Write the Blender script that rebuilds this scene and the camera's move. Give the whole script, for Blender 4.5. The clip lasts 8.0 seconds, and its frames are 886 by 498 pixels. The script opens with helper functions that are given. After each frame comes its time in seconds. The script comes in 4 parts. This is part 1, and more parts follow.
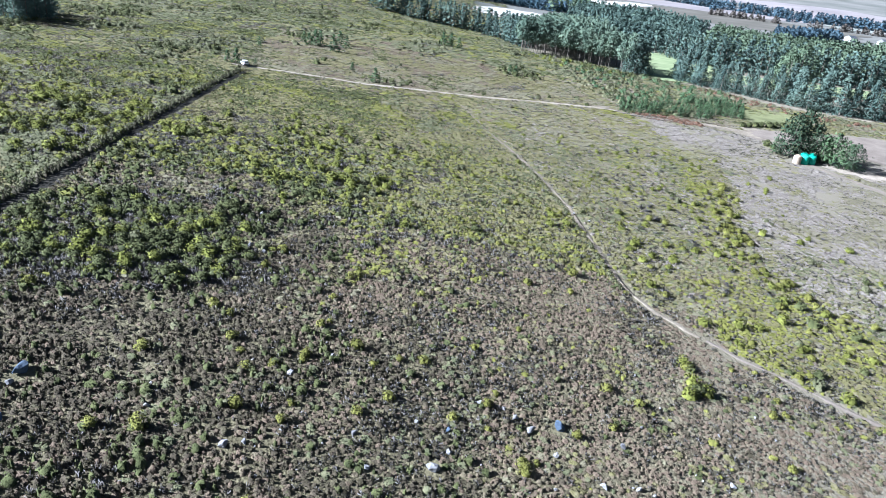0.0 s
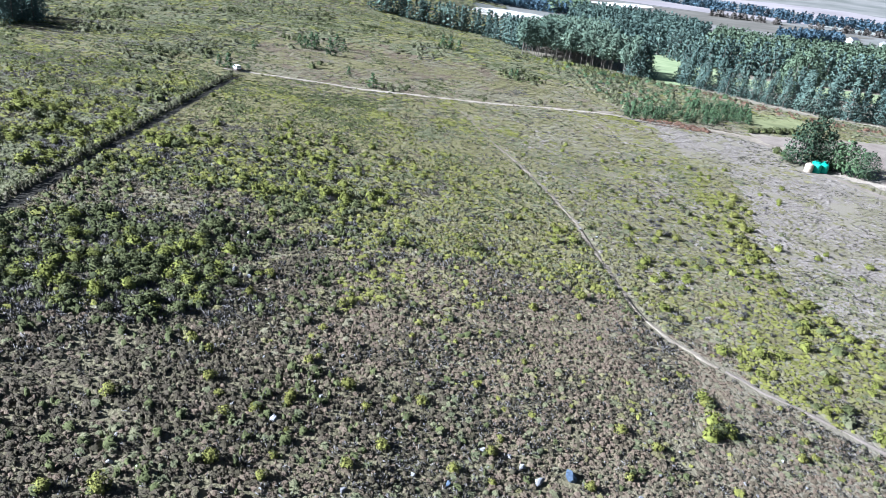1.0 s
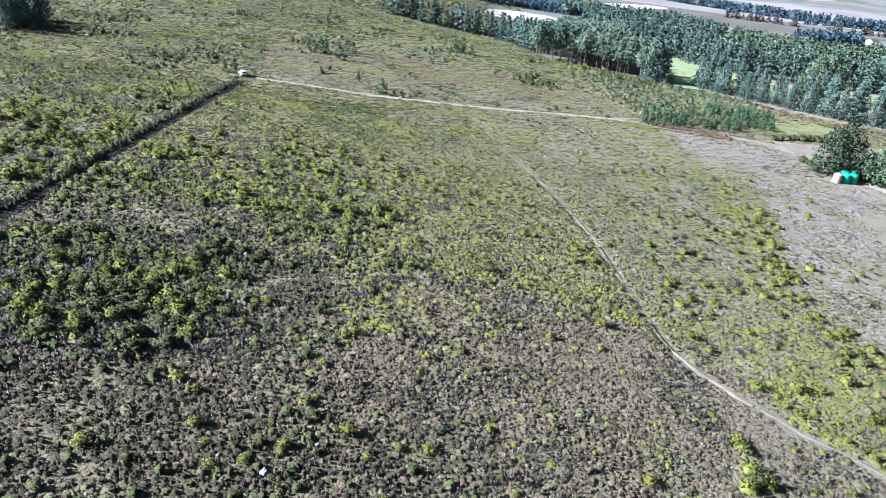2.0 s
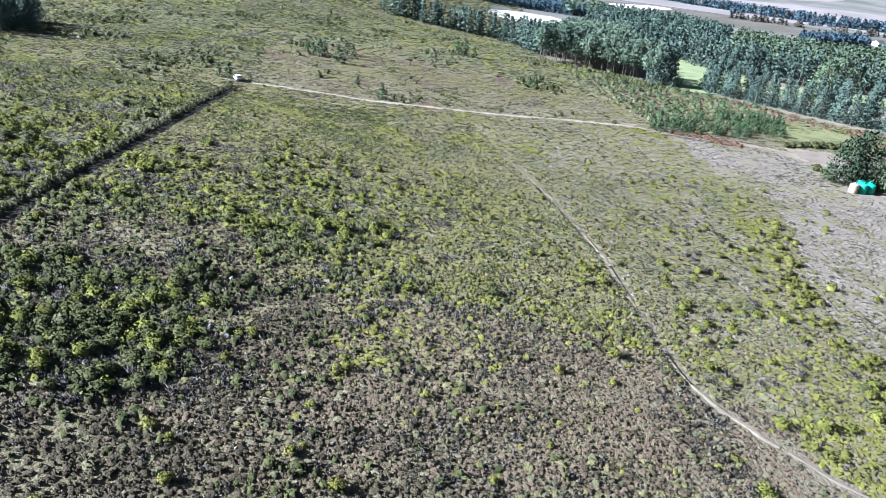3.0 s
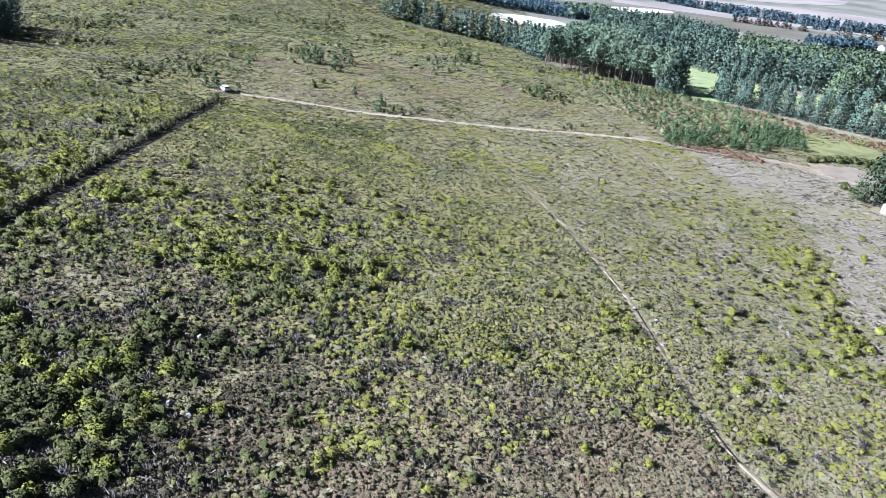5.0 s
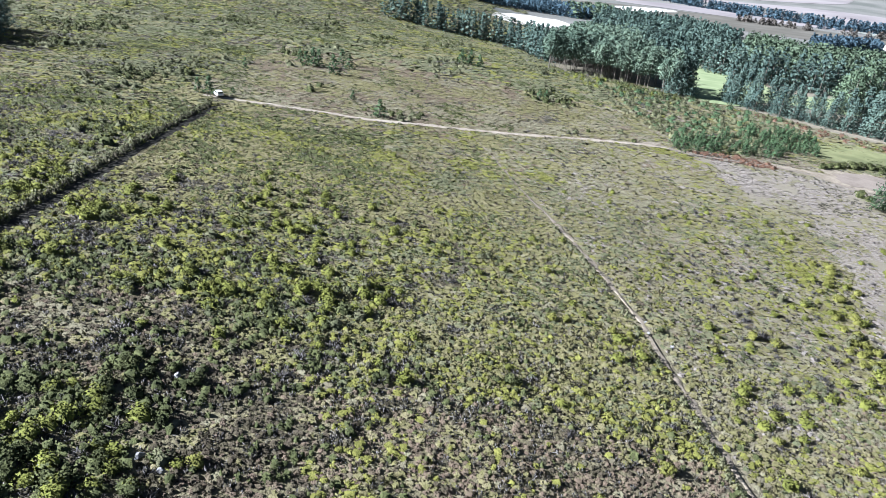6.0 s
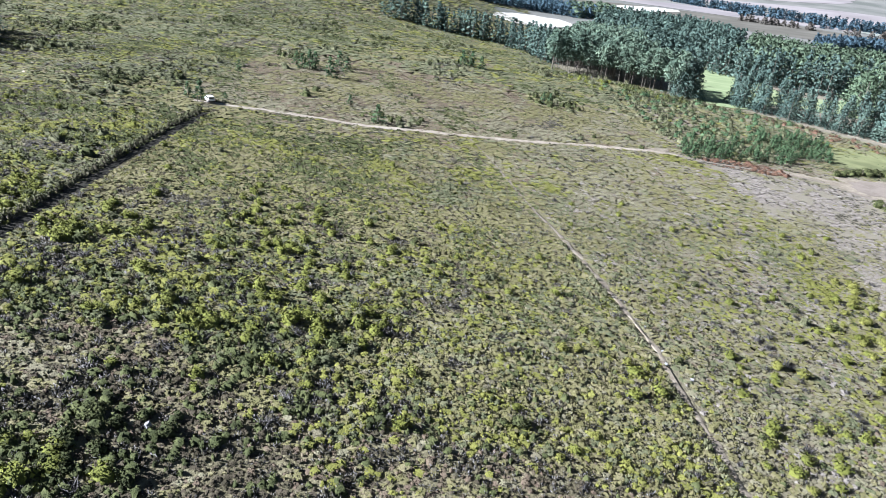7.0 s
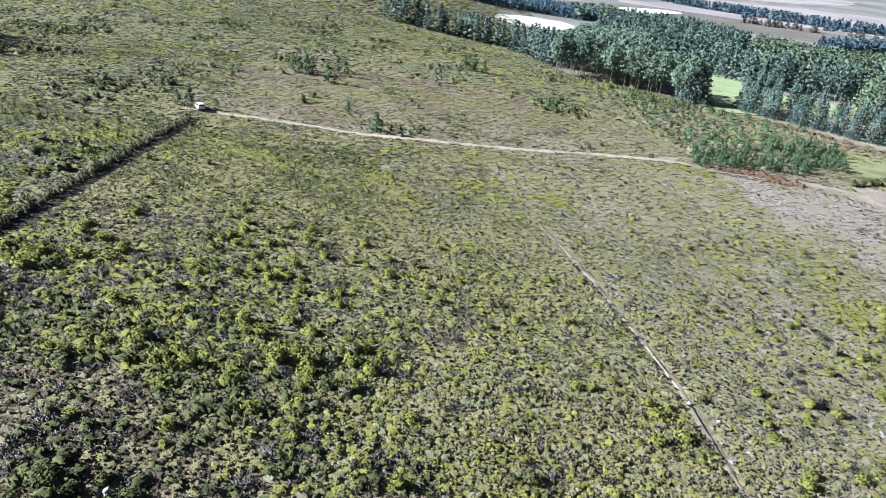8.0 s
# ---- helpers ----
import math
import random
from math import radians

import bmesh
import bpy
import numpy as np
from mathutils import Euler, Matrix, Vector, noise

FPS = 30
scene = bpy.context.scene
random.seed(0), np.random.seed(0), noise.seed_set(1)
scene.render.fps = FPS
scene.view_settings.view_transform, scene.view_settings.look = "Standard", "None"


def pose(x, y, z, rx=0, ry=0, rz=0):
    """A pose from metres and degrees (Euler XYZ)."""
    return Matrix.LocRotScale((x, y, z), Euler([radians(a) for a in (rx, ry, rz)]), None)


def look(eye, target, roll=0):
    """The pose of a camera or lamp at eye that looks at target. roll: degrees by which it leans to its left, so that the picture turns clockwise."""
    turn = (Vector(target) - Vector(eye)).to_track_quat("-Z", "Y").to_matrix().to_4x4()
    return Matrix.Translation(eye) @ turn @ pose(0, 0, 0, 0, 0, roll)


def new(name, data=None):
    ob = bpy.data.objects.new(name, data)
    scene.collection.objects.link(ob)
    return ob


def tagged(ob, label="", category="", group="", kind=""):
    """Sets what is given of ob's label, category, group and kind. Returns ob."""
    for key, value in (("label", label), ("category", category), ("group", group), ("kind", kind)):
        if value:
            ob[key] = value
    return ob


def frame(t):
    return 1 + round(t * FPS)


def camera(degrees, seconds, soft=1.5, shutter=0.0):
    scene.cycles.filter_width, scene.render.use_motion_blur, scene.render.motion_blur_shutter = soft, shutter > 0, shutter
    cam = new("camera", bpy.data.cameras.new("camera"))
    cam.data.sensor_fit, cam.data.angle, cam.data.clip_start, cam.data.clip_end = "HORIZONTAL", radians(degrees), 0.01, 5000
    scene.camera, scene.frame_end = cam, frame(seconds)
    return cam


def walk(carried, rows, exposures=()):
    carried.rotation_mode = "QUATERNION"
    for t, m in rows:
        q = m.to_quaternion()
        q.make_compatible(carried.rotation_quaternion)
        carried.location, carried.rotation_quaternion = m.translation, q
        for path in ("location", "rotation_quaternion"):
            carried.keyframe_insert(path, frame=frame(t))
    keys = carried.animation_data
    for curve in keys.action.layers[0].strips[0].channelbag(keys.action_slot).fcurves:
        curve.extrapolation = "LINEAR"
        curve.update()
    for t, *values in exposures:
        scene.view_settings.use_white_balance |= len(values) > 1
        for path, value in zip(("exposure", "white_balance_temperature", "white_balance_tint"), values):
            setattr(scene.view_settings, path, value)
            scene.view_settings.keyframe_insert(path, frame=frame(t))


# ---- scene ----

PATH = [
    (0, (0.00, 0.00, 35.00), (0.00, 91.35, -5.67), 6.00),
    (0.5, (-0.09, 3.04, 35.03), (-0.11, 94.41, -5.60), 6.06),
    (1, (-0.27, 6.07, 35.04), (-0.19, 97.47, -5.52), 6.03),
    (1.3, (-0.38, 7.87, 35.11), (-0.23, 99.27, -5.48), 6.05),
    (1.5, (-0.43, 9.09, 35.11), (-0.68, 100.47, -5.48), 6.03),
    (1.6, (-0.44, 9.70, 35.08), (-1.25, 101.09, -5.51), 5.99),
    (1.7, (-0.44, 10.31, 35.05), (-1.77, 101.69, -5.54), 5.95),
    (2.8, (-0.58, 16.64, 35.11), (-2.47, 108.07, -5.36), 5.84),
    (3, (-0.68, 17.86, 35.29), (-2.60, 109.22, -5.33), 5.97),
    (3.5, (-0.94, 20.77, 35.22), (-2.92, 112.18, -5.28), 6.02),
    (4, (-1.27, 23.59, 35.31), (-3.20, 114.97, -5.26), 6.09),
    (4.5, (-1.43, 26.28, 35.37), (-3.49, 117.66, -5.17), 6.10),
    (4.7, (-1.63, 27.28, 35.27), (-3.54, 118.76, -5.07), 6.14),
    (5.8, (-2.06, 33.33, 35.46), (-4.16, 124.77, -4.96), 6.05),
    (6, (-2.13, 34.53, 35.49), (-4.34, 125.93, -5.02), 6.09),
    (6.5, (-2.49, 37.54, 35.43), (-4.58, 128.95, -5.05), 6.15),
    (7, (-2.68, 40.65, 35.57), (-4.88, 131.99, -5.09), 6.17),
    (7.5, (-2.97, 43.84, 35.58), (-5.20, 135.15, -5.12), 6.24),
    (8, (-3.18, 47.13, 35.41), (-5.53, 138.54, -5.07), 6.22),
]
cam = camera(67.5, 8.0, soft=0.72)
walk(cam, [(t, look(eye, target, roll)) for t, eye, target, roll in PATH], exposures=[(0, 2.13, 5240, 10.5), (4, 2.08, 5420, 10.5), (8, 2.0, 5580, 10.5)])

# ---------------------------------------------------------------- light
SUN_EL, SUN_ROT = radians(30), radians(262)
world = bpy.data.worlds.new("world")
scene.world = world
world.use_nodes = True
sky = world.node_tree.nodes.new("ShaderNodeTexSky")
sky.sky_type, sky.sun_disc, sky.sun_elevation, sky.sun_rotation = "NISHITA", False, SUN_EL, SUN_ROT
back = world.node_tree.nodes["Background"]
world.node_tree.links.new(sky.outputs[0], back.inputs[0])
back.inputs[1].default_value = 0.013
lamp = bpy.data.lights.new("sun", "SUN")
lamp.energy, lamp.angle, lamp.color = 5.0, radians(0.5), (1.0, 0.96, 0.9)
sun = new("sun", lamp)
sun.matrix_world = look((-99, -14, 58), (0, 0, 0))


# ---------------------------------------------------------------- materials
def mat(name, stops, grain=1.0, patch=0.05, rough=0.9, island=0.5, bump=0.0, fine=0.0, metal=0.0, spec=0.2, cells=0.0):
    """stops: colours from dark to light, picked by noise at two real-world scales, by cells of that many to the metre and by the loose piece."""
    m = bpy.data.materials.new(name)
    m.use_nodes = True
    nt = m.node_tree
    n, l = nt.nodes, nt.links
    bsdf = n["Principled BSDF"]
    bsdf.inputs["Roughness"].default_value = rough
    bsdf.inputs["Metallic"].default_value = metal
    bsdf.inputs["Specular IOR Level"].default_value = spec
    geo = n.new("ShaderNodeNewGeometry")

    def noise_at(scale, detail):
        t = n.new("ShaderNodeTexNoise")
        t.inputs["Scale"].default_value, t.inputs["Detail"].default_value = scale, detail
        l.new(geo.outputs["Position"], t.inputs["Vector"])
        return t.outputs[0]

    def mix(a, b, f):
        x = n.new("ShaderNodeMix")
        x.data_type = "FLOAT"
        x.inputs[0].default_value = f
        l.new(a, x.inputs[2]), l.new(b, x.inputs[3])
        return x.outputs[0]

    v = mix(noise_at(grain, 3), noise_at(patch, 2), 0.4)
    if fine:
        v = mix(v, noise_at(fine, 2), 0.3)
    stretch = n.new("ShaderNodeMapRange")
    stretch.inputs[1].default_value, stretch.inputs[2].default_value = 0.38, 0.62
    l.new(v, stretch.inputs[0])
    v = stretch.outputs[0]
    if cells:
        cell = n.new("ShaderNodeTexVoronoi")
        cell.voronoi_dimensions = "2D"
        cell.inputs["Scale"].default_value = cells
        split = n.new("ShaderNodeSeparateColor")
        l.new(geo.outputs["Position"], cell.inputs["Vector"])
        l.new(cell.outputs["Color"], split.inputs[0])
        v = mix(v, split.outputs[0], 0.5)
    if island:
        v = mix(v, geo.outputs["Random Per Island"], island)
    ramp = n.new("ShaderNodeValToRGB")
    el = ramp.color_ramp.elements
    for _ in stops[2:]:
        el.new(0.5)
    for k, c in enumerate(stops):
        el[k].position = k / (len(stops) - 1)
    for k, c in enumerate(stops):
        el[k].color = (*c, 1)
    l.new(v, ramp.inputs[0])
    l.new(ramp.outputs[0], bsdf.inputs["Base Color"])
    if bump:
        b = n.new("ShaderNodeBump")
        b.inputs["Strength"].default_value, b.inputs["Distance"].default_value = 0.7, bump
        l.new(noise_at(fine or 4 * grain, 4), b.inputs["Height"])
        l.new(b.outputs[0], bsdf.inputs["Normal"])
    return m


M = dict(
    soil=mat("soil", [(.10, .088, .052), (.14, .125, .075), (.185, .167, .105)], 0.8, 0.05, island=0, bump=0.3, fine=3.5),
    # bare soil of the cleared strip, darkened to carry the scrub's shade in its colour
    shaded_soil=mat("shaded_soil", [(.022, .021, .017), (.04, .037, .03), (.068, .062, .05)], 0.8, 0.1, island=0, bump=0.08, fine=4),
    bare_wood=mat("bare_wood", [(0.081, 0.071, 0.062), (0.105, 0.094, 0.084), (0.13, 0.118, 0.105)], 0.1, 0.02, island=0.3),
    sand_track=mat("sand_track", [(.155, .13, .10), (.215, .184, .145), (.29, .254, .205)], 0.8, 0.08, island=0, bump=0.05, fine=5),
    pale_sand=mat("pale_sand", [(.22, .187, .15), (.29, .25, .205), (.37, .325, .275)], 0.8, 0.08, island=0, bump=0.05, fine=5),
    gravel=mat("gravel", [(.14, .117, .10), (.18, .152, .13), (.22, .188, .162)], 0.3, 0.04, island=0, bump=0.04, fine=3),
    heath=mat("heath", [(0.062, 0.047, 0.034), (0.104, 0.086, 0.057), (0.149, 0.11, 0.083), (0.158, 0.138, 0.09), (0.214, 0.168, 0.131)], 0.9, 0.07, island=0.24, fine=10, bump=0.12, cells=1.8),
    # a heath about half as bright, slightly more olive
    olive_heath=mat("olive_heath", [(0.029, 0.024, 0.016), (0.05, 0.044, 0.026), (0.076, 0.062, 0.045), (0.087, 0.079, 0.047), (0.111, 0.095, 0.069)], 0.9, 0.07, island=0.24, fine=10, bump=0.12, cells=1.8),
    grey_heath=mat("grey_heath", [(0.159, 0.139, 0.124), (0.208, 0.183, 0.165), (0.261, 0.233, 0.21), (0.322, 0.289, 0.264)], 0.9, 0.07, island=0.15, fine=10, bump=0.12, cells=1.8),
    yellow=mat("yellow", [(0.08, 0.085, 0.022), (0.132, 0.135, 0.033), (0.186, 0.188, 0.048), (0.254, 0.256, 0.068)], 0.8, 0.06, island=0.15, fine=10, bump=0.12, cells=1.8),
    lime=mat("lime", [(0.068, 0.076, 0.017), (0.109, 0.12, 0.026), (0.159, 0.173, 0.037), (0.225, 0.24, 0.056)], 0.8, 0.06, island=0.15, fine=10, bump=0.12, cells=1.8),
    dark=mat("dark", [(0.026, 0.031, 0.013), (0.051, 0.06, 0.023), (0.088, 0.099, 0.039), (0.144, 0.155, 0.064)], 0.8, 0.06, island=0.15, fine=10, bump=0.12, cells=1.8),
    restio=mat("restio", [(0.091, 0.079, 0.041), (0.134, 0.119, 0.063), (0.155, 0.149, 0.062), (0.201, 0.179, 0.103), (0.256, 0.233, 0.126)], 0.9, 0.05, island=0.15, fine=10, bump=0.12, cells=1.8),
    tan=mat("tan", [(0.11, 0.098, 0.064), (0.158, 0.141, 0.096), (0.2, 0.19, 0.121), (0.264, 0.238, 0.168)], 0.9, 0.06, island=0.15, fine=10, bump=0.12, cells=1.8),
    dead=mat("dead", [(.105, .098, .098), (.14, .132, .132), (.178, .168, .168), (.225, .213, .213)], 0.9, 0.1, fine=6.5, bump=0.06, cells=1.8),
    russet=mat("russet", [(0.086, 0.051, 0.034), (0.133, 0.077, 0.052), (0.179, 0.107, 0.075)], 0.6, 0.1, island=0.15, fine=10, bump=0.12, cells=1.8),
    # next two: distance haze put into the colour, paler and bluer than nearby pines
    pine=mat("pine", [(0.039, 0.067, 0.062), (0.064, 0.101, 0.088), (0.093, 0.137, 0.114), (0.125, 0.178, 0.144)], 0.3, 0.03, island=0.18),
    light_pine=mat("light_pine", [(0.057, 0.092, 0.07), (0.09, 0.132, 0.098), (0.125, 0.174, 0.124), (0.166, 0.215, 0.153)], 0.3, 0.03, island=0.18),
    green_pine=mat("green_pine", [(.02, .038, .022), (.038, .062, .036), (.058, .088, .05), (.082, .118, .07)], 0.4, 0.05, island=0.3),
    young=mat("young", [(0.028, 0.055, 0.027), (0.053, 0.092, 0.044), (0.082, 0.132, 0.064), (0.119, 0.176, 0.09)], 0.5, 0.05),
    broad=mat("broad", [(.04, .065, .042), (.068, .10, .062), (.098, .135, .086), (.13, .17, .112)], 0.3, 0.04),
    poplar=mat("poplar", [(.06, .092, .055), (.085, .122, .074), (.11, .152, .094), (.14, .183, .118)], 0.3, 0.04, island=0.3),
    hill_green=mat("hill_green", [(0.059, 0.065, 0.036), (0.098, 0.107, 0.057), (0.152, 0.151, 0.086), (0.186, 0.194, 0.114)], 0.9, 0.05, island=0.15, fine=10, bump=0.12, cells=1.8),
    # inner twigs, coloured dark to put shade into the gaps between leaves
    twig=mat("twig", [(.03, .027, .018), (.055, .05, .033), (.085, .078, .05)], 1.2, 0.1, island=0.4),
    bark=mat("bark", [(.07, .06, .05), (.13, .115, .10), (.20, .18, .16)], 1.5, 0.1, island=0.3),
    rock=mat("rock", [(.09, .09, .10), (.19, .19, .20), (.40, .39, .385)], 1.2, 0.2, island=0.3, bump=0.05, fine=5),
    # the same rock with blue skylit shade put into the colour
    shaded_rock=mat("shaded_rock", [(.03, .045, .07), (.06, .085, .125), (.11, .14, .19)], 1.2, 0.2, island=0.3, bump=0.05, fine=5),
    lawn=mat("lawn", [(.17, .215, .11), (.21, .255, .135), (.25, .29, .165)], 0.1, 0.02, island=0),
    meadow=mat("meadow", [(0.114, 0.124, 0.059), (0.158, 0.169, 0.081), (0.202, 0.209, 0.106)], 0.2, 0.04, island=0),
    brown_field=mat("brown_field", [(.088, .082, .069), (.108, .101, .086), (.135, .126, .109)], 0.02, 0.006, island=0),
    # next two: far fields, paled and greyed by distance haze put into the colour
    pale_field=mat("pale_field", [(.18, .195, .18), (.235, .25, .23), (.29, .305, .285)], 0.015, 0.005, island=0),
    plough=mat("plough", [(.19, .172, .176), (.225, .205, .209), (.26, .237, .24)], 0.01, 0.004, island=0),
    white_sand=mat("white_sand", [(.40, .38, .35), (.48, .46, .43), (.55, .53, .50)], 0.05, 0.02, island=0),
    # distance haze is put into this colour: blue-grey rather than leaf green
    hazy_wood=mat("hazy_wood", [(.042, .076, .105), (.058, .098, .13), (.079, .124, .158)], 0.1, 0.02, island=0.15),
    white_paint=mat("white_paint", [(.72, .72, .71), (.80, .80, .79)], 3, 0.5, rough=0.3, island=0, spec=0.5),
    glass=mat("glass", [(.015, .018, .02), (.025, .028, .03)], 3, 0.5, rough=0.08, island=0, spec=0.8),
    rubber=mat("rubber", [(.015, .015, .015), (.03, .03, .03)], 6, 1, rough=0.8, island=0),
    steel=mat("steel", [(.45, .45, .46), (.6, .6, .6)], 6, 1, rough=0.35, island=0, metal=0.9),
    lamp_red=mat("lamp_red", [(.35, .02, .02), (.45, .03, .03)], 6, 1, rough=0.25, island=0, spec=0.5),
    green_plastic=mat("green_plastic", [(.02, .26, .18), (.03, .32, .23), (.05, .38, .28)], 1.5, 0.3, rough=0.5, island=0),
    beige_plastic=mat("beige_plastic", [(.27, .22, .165), (.34, .28, .215), (.40, .335, .265)], 1.5, 0.3, rough=0.55, island=0),
)


# eastwards the soil is paler sand; beyond the scrub it turns to grey-green pasture, with distance haze put into the
# colour
nt = M["soil"].node_tree
base = nt.nodes["Principled BSDF"].inputs["Base Color"]
near_colour = base.links[0].from_socket
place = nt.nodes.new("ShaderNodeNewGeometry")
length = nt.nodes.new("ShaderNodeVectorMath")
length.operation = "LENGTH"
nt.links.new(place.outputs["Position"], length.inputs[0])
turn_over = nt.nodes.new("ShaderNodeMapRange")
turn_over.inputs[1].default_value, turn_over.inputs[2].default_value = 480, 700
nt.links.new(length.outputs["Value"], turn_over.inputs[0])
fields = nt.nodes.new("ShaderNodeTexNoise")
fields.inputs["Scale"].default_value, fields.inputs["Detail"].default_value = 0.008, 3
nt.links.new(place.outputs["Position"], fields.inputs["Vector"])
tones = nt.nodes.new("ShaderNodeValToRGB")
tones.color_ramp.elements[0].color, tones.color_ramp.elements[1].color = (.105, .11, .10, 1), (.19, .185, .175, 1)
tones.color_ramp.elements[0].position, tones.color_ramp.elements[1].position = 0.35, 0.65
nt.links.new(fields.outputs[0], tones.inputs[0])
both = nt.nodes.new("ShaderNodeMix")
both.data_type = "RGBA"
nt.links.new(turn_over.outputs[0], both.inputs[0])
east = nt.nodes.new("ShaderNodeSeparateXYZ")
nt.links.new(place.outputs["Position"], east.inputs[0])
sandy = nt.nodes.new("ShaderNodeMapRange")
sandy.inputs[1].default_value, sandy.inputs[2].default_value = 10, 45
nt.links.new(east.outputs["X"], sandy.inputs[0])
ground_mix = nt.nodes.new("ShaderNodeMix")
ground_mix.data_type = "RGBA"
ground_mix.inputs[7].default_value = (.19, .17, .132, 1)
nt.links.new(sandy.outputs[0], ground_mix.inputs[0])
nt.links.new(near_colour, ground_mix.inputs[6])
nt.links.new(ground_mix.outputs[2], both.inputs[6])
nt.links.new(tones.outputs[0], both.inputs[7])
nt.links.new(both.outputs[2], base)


# ---------------------------------------------------------------- the lie of the land
def smooth(a, b, t):
    t = np.clip((t - a) / (b - a), 0, 1)
    return t * t * (3 - 2 * t)


def land(x, y):
    x, y = np.asarray(x, float), np.asarray(y, float)
    u, v = np.tanh(x / 130) * 1.3, np.tanh((y - 120) / 150) * 1.5
    g = 0.95 - 9.04 * u + 0.88 * v + 1.99 * u * u + 4.32 * u * v - 3.44 * v * v
    w = smooth(320, 640, y + 0.5 * np.maximum(x, 0)) * smooth(-60, 60, x - 0.05 * (y - 250))
    hill = 5 * np.exp(-(((x + 25) / 75) ** 2) - ((y - 275) / 65) ** 2)
    hill = hill + 0.05 * np.maximum(y - 260, 0) * smooth(0, 140, -x + 0.05 * (y - 250)) * smooth(260, 360, y)
    d = np.hypot(x, y)
    hill = hill * (1 - smooth(500, 900, d)) + 0.055 * np.maximum(d - 1700, 0)
    return g * (1 - w) - 15 * w + hill


_lat = np.random.RandomState(7).rand(256, 256)


def patchy(x, y, size, seed=0):
    """Smooth noise, 0 to 1, in patches of that size in metres."""
    out, amp = 0, 0
    for k, a in ((1, 1.0), (2.3, 0.5)):
        X, Y = np.asarray(x) * k / size + 31.7 * seed + 500, np.asarray(y) * k / size + 17.3 * seed + 500
        i, j = np.floor(X).astype(int), np.floor(Y).astype(int)
        fx, fy = X - i, Y - j
        fx, fy = fx * fx * (3 - 2 * fx), fy * fy * (3 - 2 * fy)
        p = lambda q, r: _lat[q % 256, r % 256]
        out = out + a * ((p(i, j) * (1 - fx) + p(i + 1, j) * fx) * (1 - fy) + (p(i, j + 1) * (1 - fx) + p(i + 1, j + 1) * fx) * fy)
        amp += a
    return out / amp


# ---------------------------------------------------------------- mesh helpers
def soup(name, verts, faces, material, parent=None, smooth_faces=False, inner=None, normals=None):
    """One mesh object from arrays of points and of faces, all with the same number of corners."""
    me = bpy.data.meshes.new(name)
    verts, faces = np.asarray(verts, np.float32), np.asarray(faces, np.int32)
    me.vertices.add(len(verts)), me.vertices.foreach_set("co", verts.ravel())
    k = faces.shape[1]
    me.loops.add(faces.size), me.loops.foreach_set("vertex_index", faces.ravel())
    me.polygons.add(len(faces)), me.polygons.foreach_set("loop_start", np.arange(0, faces.size, k, dtype=np.int32))
    me.update(calc_edges=True)
    if normals is None:
        me.validate()
    if smooth_faces or normals is not None:
        me.polygons.foreach_set("use_smooth", np.ones(len(faces), bool))
    if normals is not None:
        me.attributes.new("custom_normal", "FLOAT_VECTOR", "POINT").data.foreach_set("vector", np.asarray(normals, np.float32).ravel())
    me.materials.append(material)
    if inner:
        me.materials.append(inner[0])
        me.polygons.foreach_set("material_index", np.r_[np.zeros(inner[1], np.int32), np.ones(len(faces) - inner[1], np.int32)])
    ob = new(name, me)
    ob.parent = parent
    return ob


def part(name, bm, material, parent=None, label="", smooth_faces=False):
    me = bpy.data.meshes.new(name)
    for f in bm.faces:
        f.smooth = smooth_faces
    bm.to_mesh(me)
    bm.free()
    me.materials.append(material)
    ob = new(name, me)
    ob.parent = parent
    if label:
        tagged(ob, label)
    return ob


def box(bm, size, at, bevel=0.0, taper=1.0):
    r = bmesh.ops.create_cube(bm, size=1)
    for v in r["verts"]:
        k = taper if v.co.z > 0 else 1.0
        v.co = Vector((v.co.x * size[0] * k, v.co.y * size[1] * k, v.co.z * size[2])) + Vector(at)
    if bevel:
        es = list({e for v in r["verts"] for e in v.link_edges})
        bmesh.ops.bevel(bm, geom=es, offset=bevel, segments=2, affect="EDGES")
    return bm


def lathe(bm, profile, sides=20):
    rings = [[bm.verts.new((r * math.cos(2 * math.pi * k / sides), r * math.sin(2 * math.pi * k / sides), z)) for k in range(sides)] for r, z in profile]
    for a, b in zip(rings, rings[1:]):
        for k in range(sides):
            bm.faces.new((a[k], a[(k + 1) % sides], b[(k + 1) % sides], b[k]))
    bm.faces.new(rings[-1]), bm.faces.new(rings[0][::-1])
    return bm


